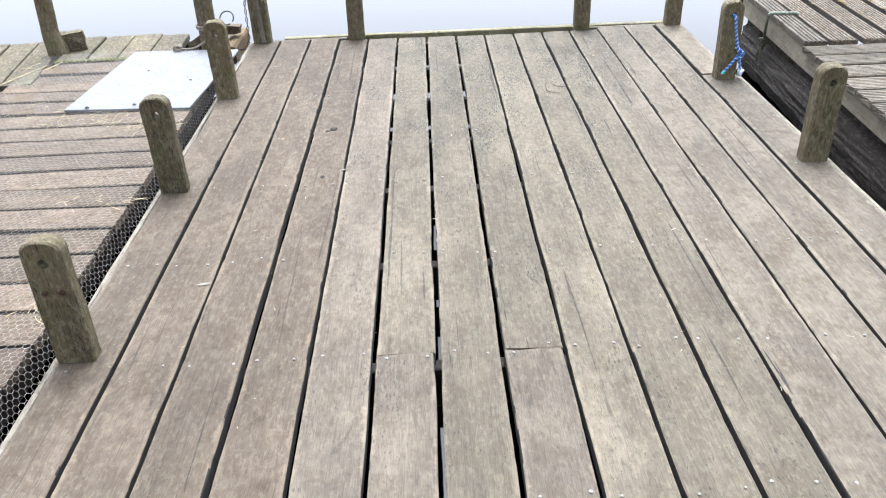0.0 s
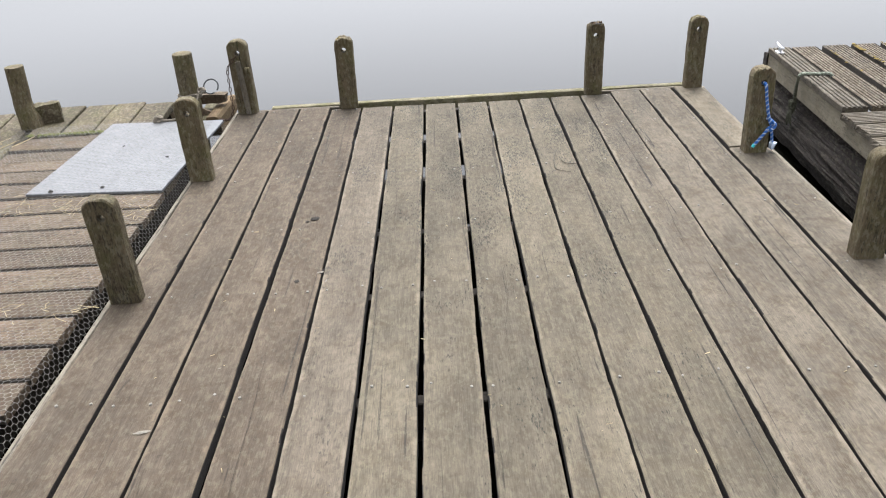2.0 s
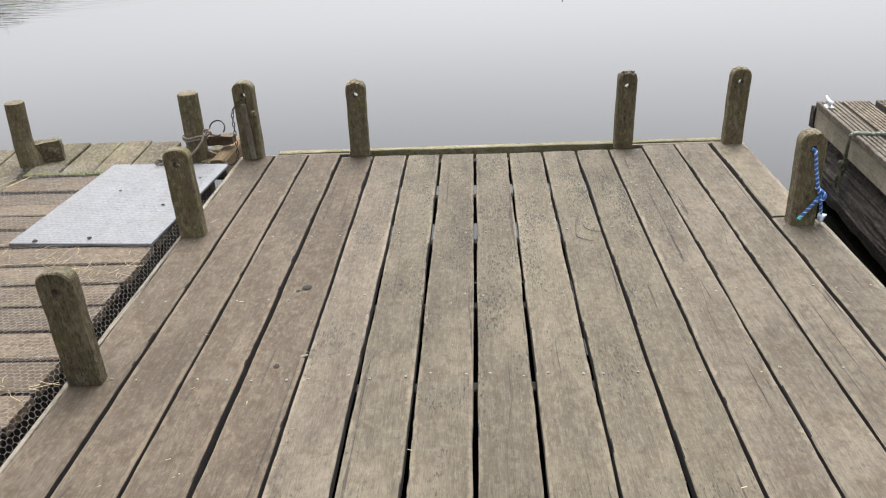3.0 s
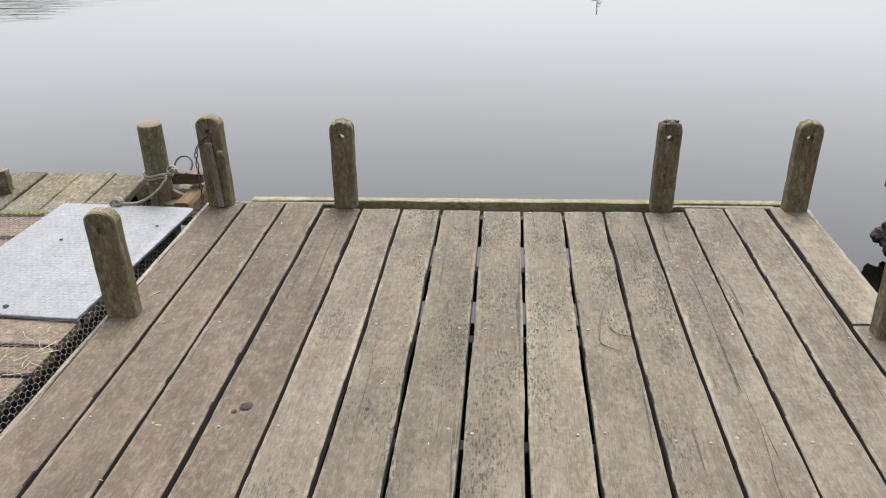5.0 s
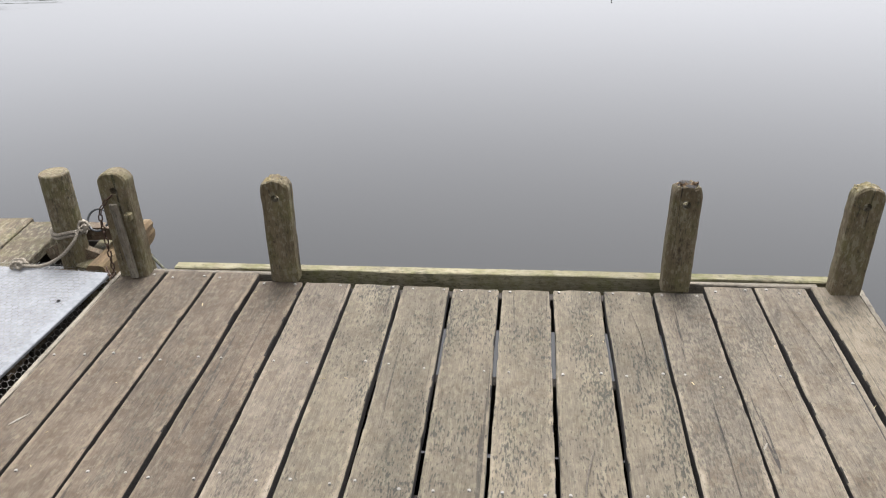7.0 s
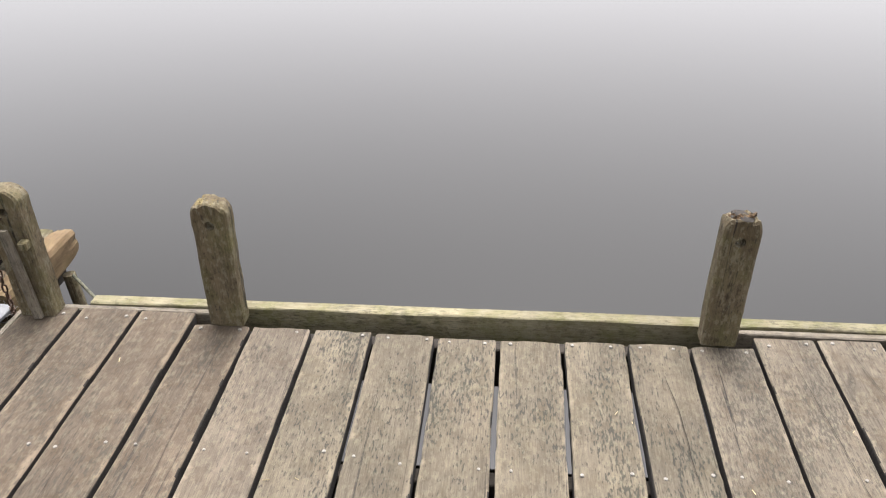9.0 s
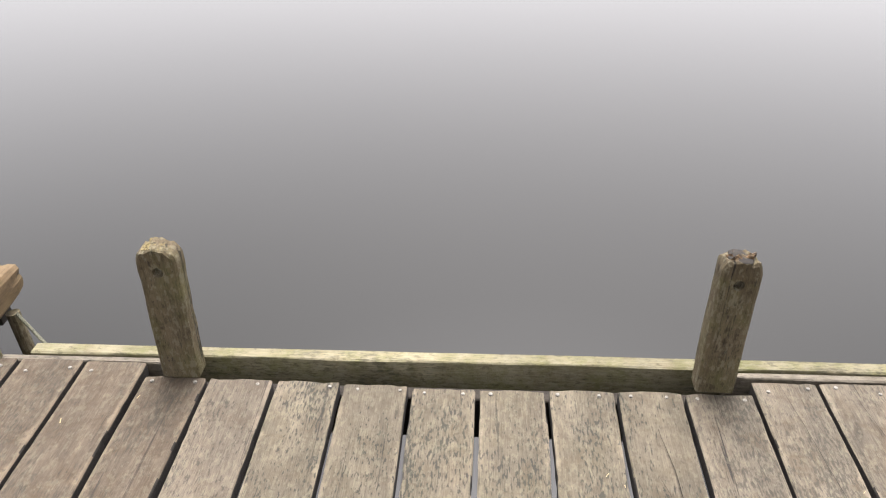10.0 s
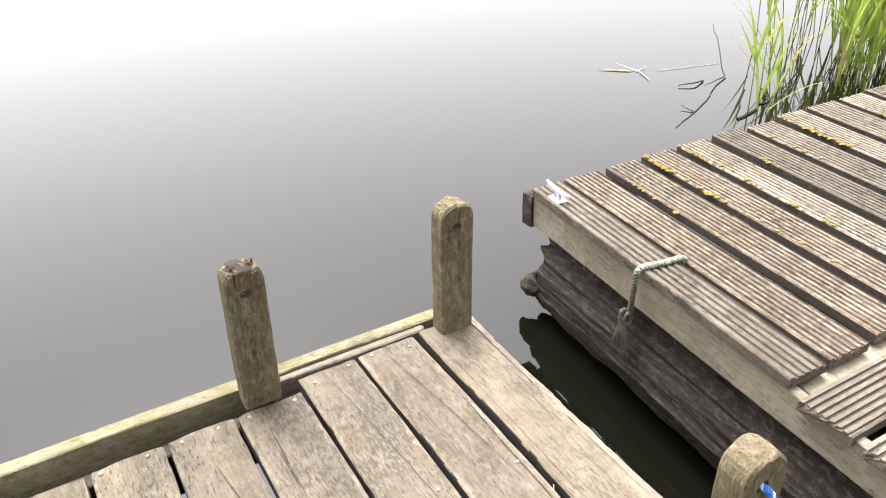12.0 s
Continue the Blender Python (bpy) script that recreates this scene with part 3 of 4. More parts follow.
# A flat dark blob on the head paints the shade of its hollow.
part("hollow", blob_bm(0.036, 0.16, 2.0, 2, 0.5), RECESS_SHADE, rotten_post, "flat dark blob painting the shade of a hollow in the rotten head", at=pose(0.003, 0.031, 0.4305))
for k in range(9):
    a, rr = k * 2.4, 0.010 + 0.0030 * k
    part("rotten_core", blob_bm(0.008 + 0.003 * (k % 3), 0.55, k, 2, 1.3), ROT, rotten_post, "crumbled brown rotten core" if k == 0 else "", at=pose(rr * math.cos(a), 0.033 + rr * 0.6 * math.sin(a), 0.426 + 0.002 * (k % 2), 25 * k, 15 * k, 40 * k))


def moss_cap(post, w, d, h, seed, count, size):
    """Crusty brown moss over a post's rounded head."""
    bm = bmesh.new()
    for k in range(count):
        u, v = rng.uniform(-0.34, 0.34), rng.uniform(0.08, 0.92)
        z = h - 0.03 * max(0.0, abs(u) - 0.16) ** 1.2 * 4.2 + 0.001
        tuft = blob_bm(size * rng.uniform(0.5, 1.2), 0.6, seed + k, 1, 0.8)
        tuft.transform(Matrix.Translation((u * w, v * d, z - 0.004)))
        me = bpy.data.meshes.new("tuft")
        tuft.to_mesh(me)
        tuft.free()
        bm.from_mesh(me)
        bpy.data.meshes.remove(me)
    part("moss_cap", bm, CAP_MOSS, post, "crusty brown and yellow moss")


for post, w, d, h, seed, count, size in mossy:
    moss_cap(post, w, d, h, seed, count, size)
part("slat", plank_bm(0.332, 0.029, 0.016, 3, 6), EDGE_WOOD, corner_post, "pale grey slat leaning on the post", at=pose(0.012, -0.024, 0.006, 92.5, -2, 0))
part("peg", box_bm(-0.014, 0.014, -0.03, 0.0, 0.265, 0.295, 0.004), POST_WOOD, corner_post, at=pose(0.045, 0, 0))

# ---- left landing ----
LAND = -0.10
landing = empty("floor_west", pose(0, 0, 0), "lower timber landing of cross boards under wire netting", "landing", kind="structure")
CROSS = [-1.75, -1.55, -1.35, -1.14, -0.94, -0.73, -0.53, -0.32, -0.11, 0.09, 0.30, 0.51, 0.72, 0.93, 1.15, 1.38, 1.61, 1.84, 2.05, 2.255, 2.46, 2.67, 2.875, 3.09, 3.30, 3.50, 3.70, 3.895, 4.10, 4.30, 4.49, 4.66, 4.845, 5.0, 5.135]
for k, (a, b) in enumerate(zip(CROSS, CROSS[1:])):
    gap = 0.024
    right = -1.585 + 0.02 * wobble(k * 1.7, 0, 0)
    reach = min(1.30 if b < 4.7 else 1.185, right + 1.9665 + (a + 2.55) * math.tan(radians(8.0)) - 0.022)
    # The landing boards' sides carry the gap shade in a second, darker colour.
    bm = plank_bm(reach, b - a - gap, 0.04, k * 1.3, 14, 0.002, 0.006, shaded_sides=True)
    part("board", bm, (CROSS_WOOD, SHADE_AND_DIRT), landing, at=pose(right, (a + b) / 2, LAND - 0.003 * rng.random(), rng.uniform(-0.6, 0.6), rng.uniform(-0.3, 0.3), 90))
part("board", plank_bm(1.07, 0.195, 0.04, 39, 10, 0.002, 0.006), LONG_WOOD, landing, at=pose(-2.874, 4.68, LAND - 0.004, 0, 0, 8.0))
for k in range(7):
    x = -2.985 - 0.215 * k
    part("board", plank_bm(8.3, 0.195, 0.04, k + 40, 30, 0.002, 0.006), LONG_WOOD, landing, at=pose(x + 0.92 - 0.0, -2.55, LAND - 0.004) @ pose(0, 0, 0, 0, 0, 8.0))
for k, x in enumerate((-2.705, -2.488, -2.275, -2.07)):
    bm = plank_bm(0.60 if k < 3 else 0.575, 0.198, 0.04, k + 60, 8, 0.002, 0.008)
    part("board", bm, LONG_WOOD, landing, at=pose(x + 0.01, 5.147, LAND + 0.004 - 0.004 * (k % 2)) @ pose(0, 0, 0, 0, 0, 4.0))
part("board", plank_bm(0.46, 0.085, 0.04, 71, 8, 0.003, 0.012), LONG_WOOD, landing, at=pose(-1.672, 5.25, LAND + 0.012, 1.5, 0, 2))
part("board", plank_bm(0.12, 0.30, 0.04, 72, 4, 0.002, 0.008), CROSS_WOOD, landing, at=pose(-1.74, 5.15, LAND - 0.012))
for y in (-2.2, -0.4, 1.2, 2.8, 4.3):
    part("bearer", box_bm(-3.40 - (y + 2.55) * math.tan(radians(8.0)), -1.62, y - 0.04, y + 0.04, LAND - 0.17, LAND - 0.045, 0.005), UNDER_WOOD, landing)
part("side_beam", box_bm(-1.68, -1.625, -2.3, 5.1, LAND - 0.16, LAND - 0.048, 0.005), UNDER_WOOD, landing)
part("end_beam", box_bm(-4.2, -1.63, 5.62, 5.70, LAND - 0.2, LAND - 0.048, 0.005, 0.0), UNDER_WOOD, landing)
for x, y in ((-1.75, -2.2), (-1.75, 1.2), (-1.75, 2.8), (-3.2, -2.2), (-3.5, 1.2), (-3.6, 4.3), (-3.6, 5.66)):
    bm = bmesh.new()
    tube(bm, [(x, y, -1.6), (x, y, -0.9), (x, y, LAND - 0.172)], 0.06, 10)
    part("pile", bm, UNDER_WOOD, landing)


# ---- things on the left landing ----
def plate_top(x, y):
    """Is the place on the grit plate?"""
    c, q = math.cos(radians(3.7)), math.sin(radians(3.7))
    dx, dy = x + 1.925, y - 4.654
    return abs(dx * c - dy * q) < 0.374 and abs(dx * q + dy * c) < 0.568


bm = box_bm(-0.374, 0.374, -0.568, 0.568, 0.0, 0.016, 0.003)
single("grit_plate", bm, PLATE, pose(-1.925, 4.654, LAND + 0.003, 0, 0, -3.7), "pale grey anti-slip plate lying under wire netting", "plate")


def wire_netting():
    """Hexagonal wire laid over the landing and the plate, hanging down at the edge."""
    bm = bmesh.new()
    w = 0.027
    s = w / math.sqrt(3)
    r = 0.00075

    def place(u, v):
        over = u + 1.575
        if over > 0:
            return Vector((-1.575 + 0.5 * over + 0.01 * wobble(u * 9, v * 5, 1), v, LAND + 0.006 - 0.8 * over))
        z = LAND + 0.007 + 0.006 * wobble(u * 6, v * 6, 2)
        if plate_top(u, v):
            z = LAND + 0.0225
        return Vector((u + 0.006 * wobble(u * 7, v * 7, 4), v + 0.006 * wobble(u * 7, v * 7, 9), z))

    def wire(a, b):
        d = (b - a).normalized()
        p = d.cross(Vector((0, 0, 1))).normalized() * r
        q = d.cross(p).normalized() * r
        ra = [bm.verts.new(a + o) for o in (p, -0.5 * p + 0.87 * q, -0.5 * p - 0.87 * q)]
        rb = [bm.verts.new(b + o) for o in (p, -0.5 * p + 0.87 * q, -0.5 * p - 0.87 * q)]
        for i in range(3):
            bm.faces.new((ra[i], ra[(i + 1) % 3], rb[(i + 1) % 3], rb[i]))

    rows = int(4.75 / (1.5 * s))
    cols = int(1.62 / w)
    for j in range(rows):
        y = 0.55 + j * 1.5 * s
        off = w / 2 if j % 2 else 0.0
        for i in range(cols):
            x = -2.88 + i * w + off
            a, b, c = place(x, y + s / 2), place(x - w / 2, y), place(x + w / 2, y)
            wire(b, a)
            wire(a, c)
            wire(a, place(x, y + s * 1.5))
    return single("wire_netting", bm, WIRE, Matrix(), "dull galvanised hexagonal wire netting over the landing boards", "wire netting", kind="stuff")


wire_netting()


def bollard():
    ob = empty("bollard", pose(-1.747, 5.335, LAND - 0.316), "round sawn timber mooring bollard set in a hole", "bollard")
    bm = bmesh.new()
    rings = []
    for z, r in ((0.0, 0.066), (0.12, 0.066), (0.30, 0.064), (0.50, 0.063), (0.70, 0.0625), (0.742, 0.062), (0.748, 0.058)):
        rings.append([(r * math.cos(t) * (1 + 0.03 * wobble(t, z * 3, 1)) - 0.0 * z, r * math.sin(t), z) for t in (2 * math.pi * k / 24 for k in range(24))])
    loft(bm, rings)
    part("shaft", bm, POST_WOOD, ob, smooth=False)
    return ob


bollard()


def coil(cx, cy, z0, z1, r, turns, n=40):
    return [(cx + r * math.cos(2 * math.pi * turns * k / n), cy + r * math.sin(2 * math.pi * turns * k / n), z0 + (z1 - z0) * k / n + 0.004 * math.sin(k)) for k in range(n + 1)]


line = empty("mooring_rope", pose(0.028, -0.088, 0.014), "old grey laid rope wound on the bollard", "rope")
part("turns", rope_bm(coil(-1.777, 5.425, 0.022, 0.062, 0.071, 2.4, 60), 0.0078), ROPE, line)
part("tail", rope_bm(spline([(-1.712, 5.385, 0.055), (-1.72, 5.35, 0.02), (-1.78, 5.32, -0.04), (-1.87, 5.31, -0.082), (-1.96, 5.30, -0.08), (-1.99, 5.31, -0.075)], 7), 0.0078), ROPE, line)
part("knot", rope_bm([(-1.975 + 0.028 * math.cos(t * 1.9), 5.305 + 0.026 * math.sin(t * 1.3), -0.072 + 0.014 * math.sin(t * 2.7)) for t in (k * 0.35 for k in range(26))], 0.0065), ROPE, line, "frayed knot")
part("hitch", rope_bm([(-1.690 + 0.026 * math.cos(t * 1.7), 5.40 + 0.022 * math.sin(t * 1.2), 0.070 + 0.016 * math.sin(t * 2.3)) for t in (k * 0.35 for k in range(24))], 0.0065), ROPE, line, "tangled hitch")
bm = bmesh.new()
tube(bm, [(-1.630 + 0.048 * math.cos(t), 5.43 + 0.03 * math.sin(t), 0.085 + 0.040 * math.sin(t)) for t in (k * math.pi / 14 - 0.6 for k in range(27))], 0.005, 8)
single("iron_ring", bm, IRON, pose(0.028, -0.088, 0.018), "dark iron mooring ring lying in the rope", "ring")


def bracing():
    """Short rough timbers that hold the bollard in its hole."""
    for label, at, size in (("split weathered timber brace beside the bollard", pose(-1.685, 5.35, -0.075, 0, 35, 20), (0.17, 0.055, 0.05)), ("grey timber packing behind the bollard", pose(-1.665, 5.45, -0.005, 0, 2, 3), (0.24, 0.075, 0.055)), ("rough timber wedge at the bollard foot", pose(-1.845, 5.39, -0.07, 0, -30, -15), (0.15, 0.06, 0.05))):
        single("timber_brace", box_bm(-size[0] / 2, size[0] / 2, -size[1] / 2, size[1] / 2, -size[2] / 2, size[2] / 2, 0, 0.012, 4), CROSS_WOOD, at, label, "timber", "timbers round the bollard")


bracing()


def broken_beam():
    """The splintered end of an edge timber that juts out over the water."""
    bm = bmesh.new()
    rings = []
    for k in range(12):
        y = 0.46 * k / 11
        worn = (1.0, 0.94, 0.80)[max(0, k - 9)]
        ring = []
        for i in range(20):
            t = 2 * math.pi * i / 20
            sq = 1 / max(abs(math.cos(t)), abs(math.sin(t))) ** 0.8
            j = 1 + 0.09 * wobble(math.cos(t) * 3, y * 5, math.sin(t) * 3) + 0.07 * wobble(math.cos(t) * 9, y * 7, math.sin(t) * 9)
            end = 0.05 * wobble(t * 1.7, 4, 2) if k == 11 else 0.0
            ring.append((0.050 * math.cos(t) * sq * j * worn, y + end, 0.066 * math.sin(t) * sq * j * worn))
        rings.append(ring)
    loft(bm, rings)
    return single("broken_beam", bm, BROKEN_WOOD, pose(-1.603, 5.235, -0.136, 2.5, 0, -3), "splintered orange-brown edge timber jutting over the water", "beam")


broken_beam()
bm = bmesh.new()
tube(bm, [(-1.50, 5.57, -1.2), (-1.525, 5.58, -0.5), (-1.55, 5.59, -0.21)], 0.026, 10)
single("stake", bm, POST_WOOD, Matrix(), "thin dark timber stake under the beam end", "stake")
single("loose_rope", rope_bm(spline([(-1.52, 5.57, -0.20), (-1.42, 5.50, -0.24), (-1.30, 5.38, -0.22), (-1.22, 5.24, -0.16), (-1.17, 5.166, -0.12)], 6), 0.007), ROPE_DARK, Matrix(), "thin dark rope hanging from the stake to the kerb", "rope")


def leaning_post():
    ob = empty("leaning_post", pose(-2.875, 5.335, LAND), "leaning round timber post with a thick gnarled foot", "post")
    bm = bmesh.new()
    rings = []
    for k in range(13):
        z = 0.41 * k / 12
        r = 0.058 + (0.016 * (1 - z / 0.19) if z < 0.19 else 0.0)
        rings.append([((r * (1 + (0.10 if z < 0.2 else 0.03) * wobble(math.cos(t) * 2, math.sin(t) * 2, z * 9)) * math.cos(t)) + 0.02 + (0.12 * (0.16 - z) if z < 0.16 else 0.25 * (z - 0.16) * 0.2) + 0.0, r * math.sin(t), z) for t in (2 * math.pi * i / 20 for i in range(20))])
    loft(bm, rings)
    part("shaft", bm, POST_WOOD, ob)
    part("block", box_bm(0.05, 0.23, -0.02, 0.06, 0.0, 0.135, 0, 0.012, 3), LONG_WOOD, ob, "short timber block nailed to the foot", at=pose(0, 0, 0, 0, 0, 22))
    return ob


leaning_post()

# rusty chain on the corner post
chain = empty("chain", pose(0, 0, 0), "rusty iron chain hanging from the corner post", "chain")
LINKS = spline([(-1.310, 5.022, 0.376), (-1.350, 5.012, 0.340), (-1.386, 5.02, 0.285), (-1.394, 5.03, 0.18), (-1.398, 5.035, 0.07), (-1.405, 5.045, 0.016), (-1.45, 5.10, -0.05), (-1.53, 5.20, -0.083), (-1.60, 5.30, -0.084)], 24)


def link_bm(l=0.034, w=0.019, r=0.0028):
    bm = bmesh.new()
    pts = [Vector(((w / 2 - r) * math.cos(t), 0, (w / 2 - r) * math.sin(t) + math.copysign(l / 2 - w / 2, math.sin(t + 1e-6)))) for t in (2 * math.pi * k / 16 for k in range(16))]
    rings = []
    for i, p in enumerate(pts):
        d = (pts[(i + 1) % 16] - pts[i - 1]).normalized()
        a, b = Vector((0, 1, 0)), d.cross(Vector((0, 1, 0)))
        rings.append([p + (a * math.cos(t) + b * math.sin(t)) * r for t in (2 * math.pi * k / 6 for k in range(6))])
    loft(bm, rings + [rings[0]], caps=False)
    bmesh.ops.remove_doubles(bm, verts=bm.verts, dist=1e-6)
    return bm


link_mesh = mesh_of("link", link_bm(), RUST, True)
gone, turn_by = 0.0, 0
for a, b in zip(LINKS, LINKS[1:]):
    gone += (b - a).length
    if gone > 0.026:
        gone = 0.0
        ob = new("link", link_mesh)
        ob.parent = chain
        ob.matrix_basis = Matrix.Translation(a) @ (b - a).to_track_quat("Z", "Y").to_matrix().to_4x4() @ pose(0, 0, 0, 0, 0, 90 * (turn_by % 2) + 20)
        turn_by += 1


def scatter_straw():
    """Loose straw on the landing boards, and a little on the deck."""
    bm = bmesh.new()
    spots = [(-1.66, 1.62, 16, 0.10), (-1.64, 2.05, 14, 0.12), (-1.70, 2.9, 14, 0.2), (-2.1, 3.97, 50, 0.4), (-1.75, 3.8, 34, 0.16), (-2.5, 4.2, 10, 0.3), (-2.95, 5.0, 6, 0.08)]
    for cx, cy, count, spread in spots:
        for _ in range(count):
            x, y = min(-1.6, cx + rng.gauss(0, spread * 0.6)), cy + rng.gauss(0, 0.05)
            if plate_top(x, y):
                continue
            t, l = rng.uniform(0, 6.28), rng.uniform(0.03, 0.11)
            z = LAND + 0.003 + rng.uniform(0, 0.006)
            tube(bm, [(x, y, z), (x + l * 0.5 * math.cos(t), y + l * 0.5 * math.sin(t), z + rng.uniform(0, 0.008)), (x + l * math.cos(t + 0.2), y + l * math.sin(t + 0.2), z)], 0.0011, 3)
    return single("straw", bm, STRAW, Matrix(), "dry pale straw scattered on the landing boards", "straw", kind="stuff")


scatter_straw()
for a, b in (((-2.98, 4.62, LAND + 0.006), (-2.80, 5.06, LAND + 0.008)), ((-2.79, 4.93, LAND + 0.006), (-2.72, 5.10, LAND + 0.01))):
    bm = bmesh.new()
    tube(bm, [a, tuple((Vector(a) + Vector(b)) / 2 + Vector((0.012, 0, 0.004))), b], 0.0045, 5, [1, 0.8, 0.3])
    single("reed_stem", bm, STRAW, Matrix(), "dry straw-coloured reed stem on the landing", "reed stem", "dry stems")


def moss_line():
    bm = bmesh.new()
    for k in range(110):
        x = -2.80 + 0.62 * rng.random()
        r = rng.uniform(0.008, 0.018)
        tuft = blob_bm(r, 0.6, k, 1, 0.8)
        tuft.transform(Matrix.Translation((x, 5.140 + rng.gauss(0, 0.007), LAND + 0.002)))
        me = bpy.data.meshes.new("tuft")
        tuft.to_mesh(me)
        tuft.free()
        bm.from_mesh(me)
        bpy.data.meshes.remove(me)
    return single("moss", bm, MOSS, Matrix(), "green moss in the joint of the landing boards", "moss", kind="stuff")


moss_line()

# ---- things on the deck ----
twig = empty("twig", pose(0, 0, 0), "thin dry forked twig lying on the deck", "twig")
bm = bmesh.new()
pts = spline([(0.488, 4.081, 0.012), (0.468, 3.985, 0.006), (0.459, 3.90, 0.004), (0.459, 3.843, 0.004), (0.483, 3.814, 0.005), (0.520, 3.784, 0.008)], 5)
tube(bm, pts, 0.0032, 6, [0.5 + 0.5 * math.sin(math.pi * min(1, k / len(pts) + 0.25)) for k in range(len(pts))])
part("stem", bm, TWIG, twig)
bm = bmesh.new()
pts = spline([(0.498, 3.955, 0.006), (0.515, 3.917, 0.004), (0.535, 3.895, 0.006), (0.566, 3.880, 0.010)], 5)
tube(bm, pts, 0.0024, 6)
part("side_shoot", bm, TWIG, twig)
for k, (x, y, r) in enumerate(((-0.685, 3.428, 0.020), (-0.716, 3.402, 0.009), (-0.302, 3.435, 0.006), (-0.686, 2.868, 0.011), (-0.592, 2.95, 0.006))):
    single("knot_hole", blob_bm(r, 0.12, k + 0.3, 2, 0.5), UNDER_WOOD, pose(x, y, 0.0015, 0, 0, 40 * k), "dark loose knot in a deck board", "knot", "knots in the deck boards")


for k, (x, y, l, w, turn) in enumerate(((-1.275, 4.134, 0.060, 0.010, 58), (-0.60, 2.93, 0.030, 0.014, 20), (-0.57, 2.86, 0.022, 0.008, 80), (-1.02, 2.02, 0.045, 0.016, 12), (0.98, 4.16, 0.032, 0.007, 60), (-0.86, 2.32, 0.012, 0.006, 30), (-0.41, 3.20, 0.016, 0.006, 75))):
    bm = blob_bm(1.0, 0.02, k + 5.5, 3, 0.7)
    bm.transform(Matrix.Diagonal((l * 0.5, w * 0.4, 0.05, 1)))
    single("dried_splash", bm, PALE_SPLASH, pose(x, y, 0.0012, 0, 0, turn), "thin pale dried splash on a deck board", "splash", "dried splashes")
for k, (x, y) in enumerate(((-2.20, 4.12), (-1.93, 4.14), (-1.70, 4.55), (-2.03, 4.78), (-1.62, 4.95))):
    single("dead_leaf", blob_bm(0.012 - 0.001 * k, 0.3, k + 1.7, 2, 0.8), WET_TWIG, pose(x, y, LAND + 0.024, 5, 8, 50 * k), "small dark dead leaf on the grit plate", "leaf", "dead leaves on the plate")


def deck_litter():
    """Pale splinters, crumbs and bird lime on the boards."""
    bm = bmesh.new()
    for _ in range(70):
        x, y, t = rng.uniform(-1.3, 1.5), rng.uniform(0.6, 5.0), rng.uniform(0, 6.28)
        l = rng.uniform(0.004, 0.022)
        tube(bm, [(x, y, 0.003), (x + l * math.cos(t), y + l * math.sin(t), 0.0045)], rng.uniform(0.0006, 0.0014), 3)
    return single("deck_litter", bm, STRAW, Matrix(), "pale straw crumbs and splinters on the deck", "litter", kind="stuff")


deck_litter()

# blue rope through the post
blue = empty("blue_rope", pose(0, 0, 0), "bright blue and white braided rope tied through a post", "rope")
hx, hy = 1.463, 3.908


def two_tone(points, radius, name):
    lines, r = strands(points, radius, 45, 4)
    holder = None
    for k, line_pts in enumerate(lines):
        bm = bmesh.new()
        tube(bm, line_pts, r, 5)
        ob = part(name if k == 0 else "yarn", bm, ROPE_WHITE if k == 3 else ROPE_BLUE, holder or blue)
        holder = holder or ob


two_tone(spline([(hx, hy + 0.03, 0.352), (hx + 0.003, hy - 0.012, 0.350), (hx + 0.014, hy - 0.018, 0.28), (hx + 0.032, hy - 0.02, 0.20), (hx + 0.048, hy - 0.02, 0.155)], 6), 0.0078, "standing_part")
two_tone([(hx + 0.052 + 0.016 * math.cos(t * 1.4), hy - 0.015 + 0.016 * math.sin(t), 0.15 + 0.03 * math.sin(t * 0.7)) for t in (k * 0.4 for k in range(24))], 0.0075, "knot")
two_tone(spline([(hx + 0.045, hy - 0.02, 0.14), (hx + 0.01, hy - 0.03, 0.10), (hx - 0.028, hy - 0.035, 0.055)], 6), 0.0075, "short_tail")
two_tone(spline([(hx + 0.055, hy - 0.012, 0.14), (hx + 0.066, hy - 0.008, 0.09), (hx + 0.075, hy + 0.0, 0.05)], 6), 0.0072, "long_tail")
bm = bmesh.new()
tube(bm, [(hx - 0.026, hy - 0.035, 0.058), (hx - 0.034, hy - 0.037, 0.047)], 0.0085, 8)
part("taped_end", bm, TURQUOISE, blue, "turquoise taped end")
bm = blob_bm(0.018, 1.2, 3.0, 2, 0.8)
part("frayed_end", bm, ROPE_WHITE, blue, "frayed white end", at=pose(hx + 0.078, hy + 0.0, 0.038))

# ---- right jetty ----
RIGHT, RT = 0.085, -3.6
right_jetty = empty("floor_east", pose(0, 0, 0), "higher jetty of grooved weathered decking boards", "jetty", kind="structure")
OFFS = [0.0, 0.158, 0.358, 0.556, 0.752, 0.948, 1.146, 1.348, 1.548, 1.765, 1.965, 2.165, 2.365, 2.565]
SLOPE = math.tan(radians(-RT))
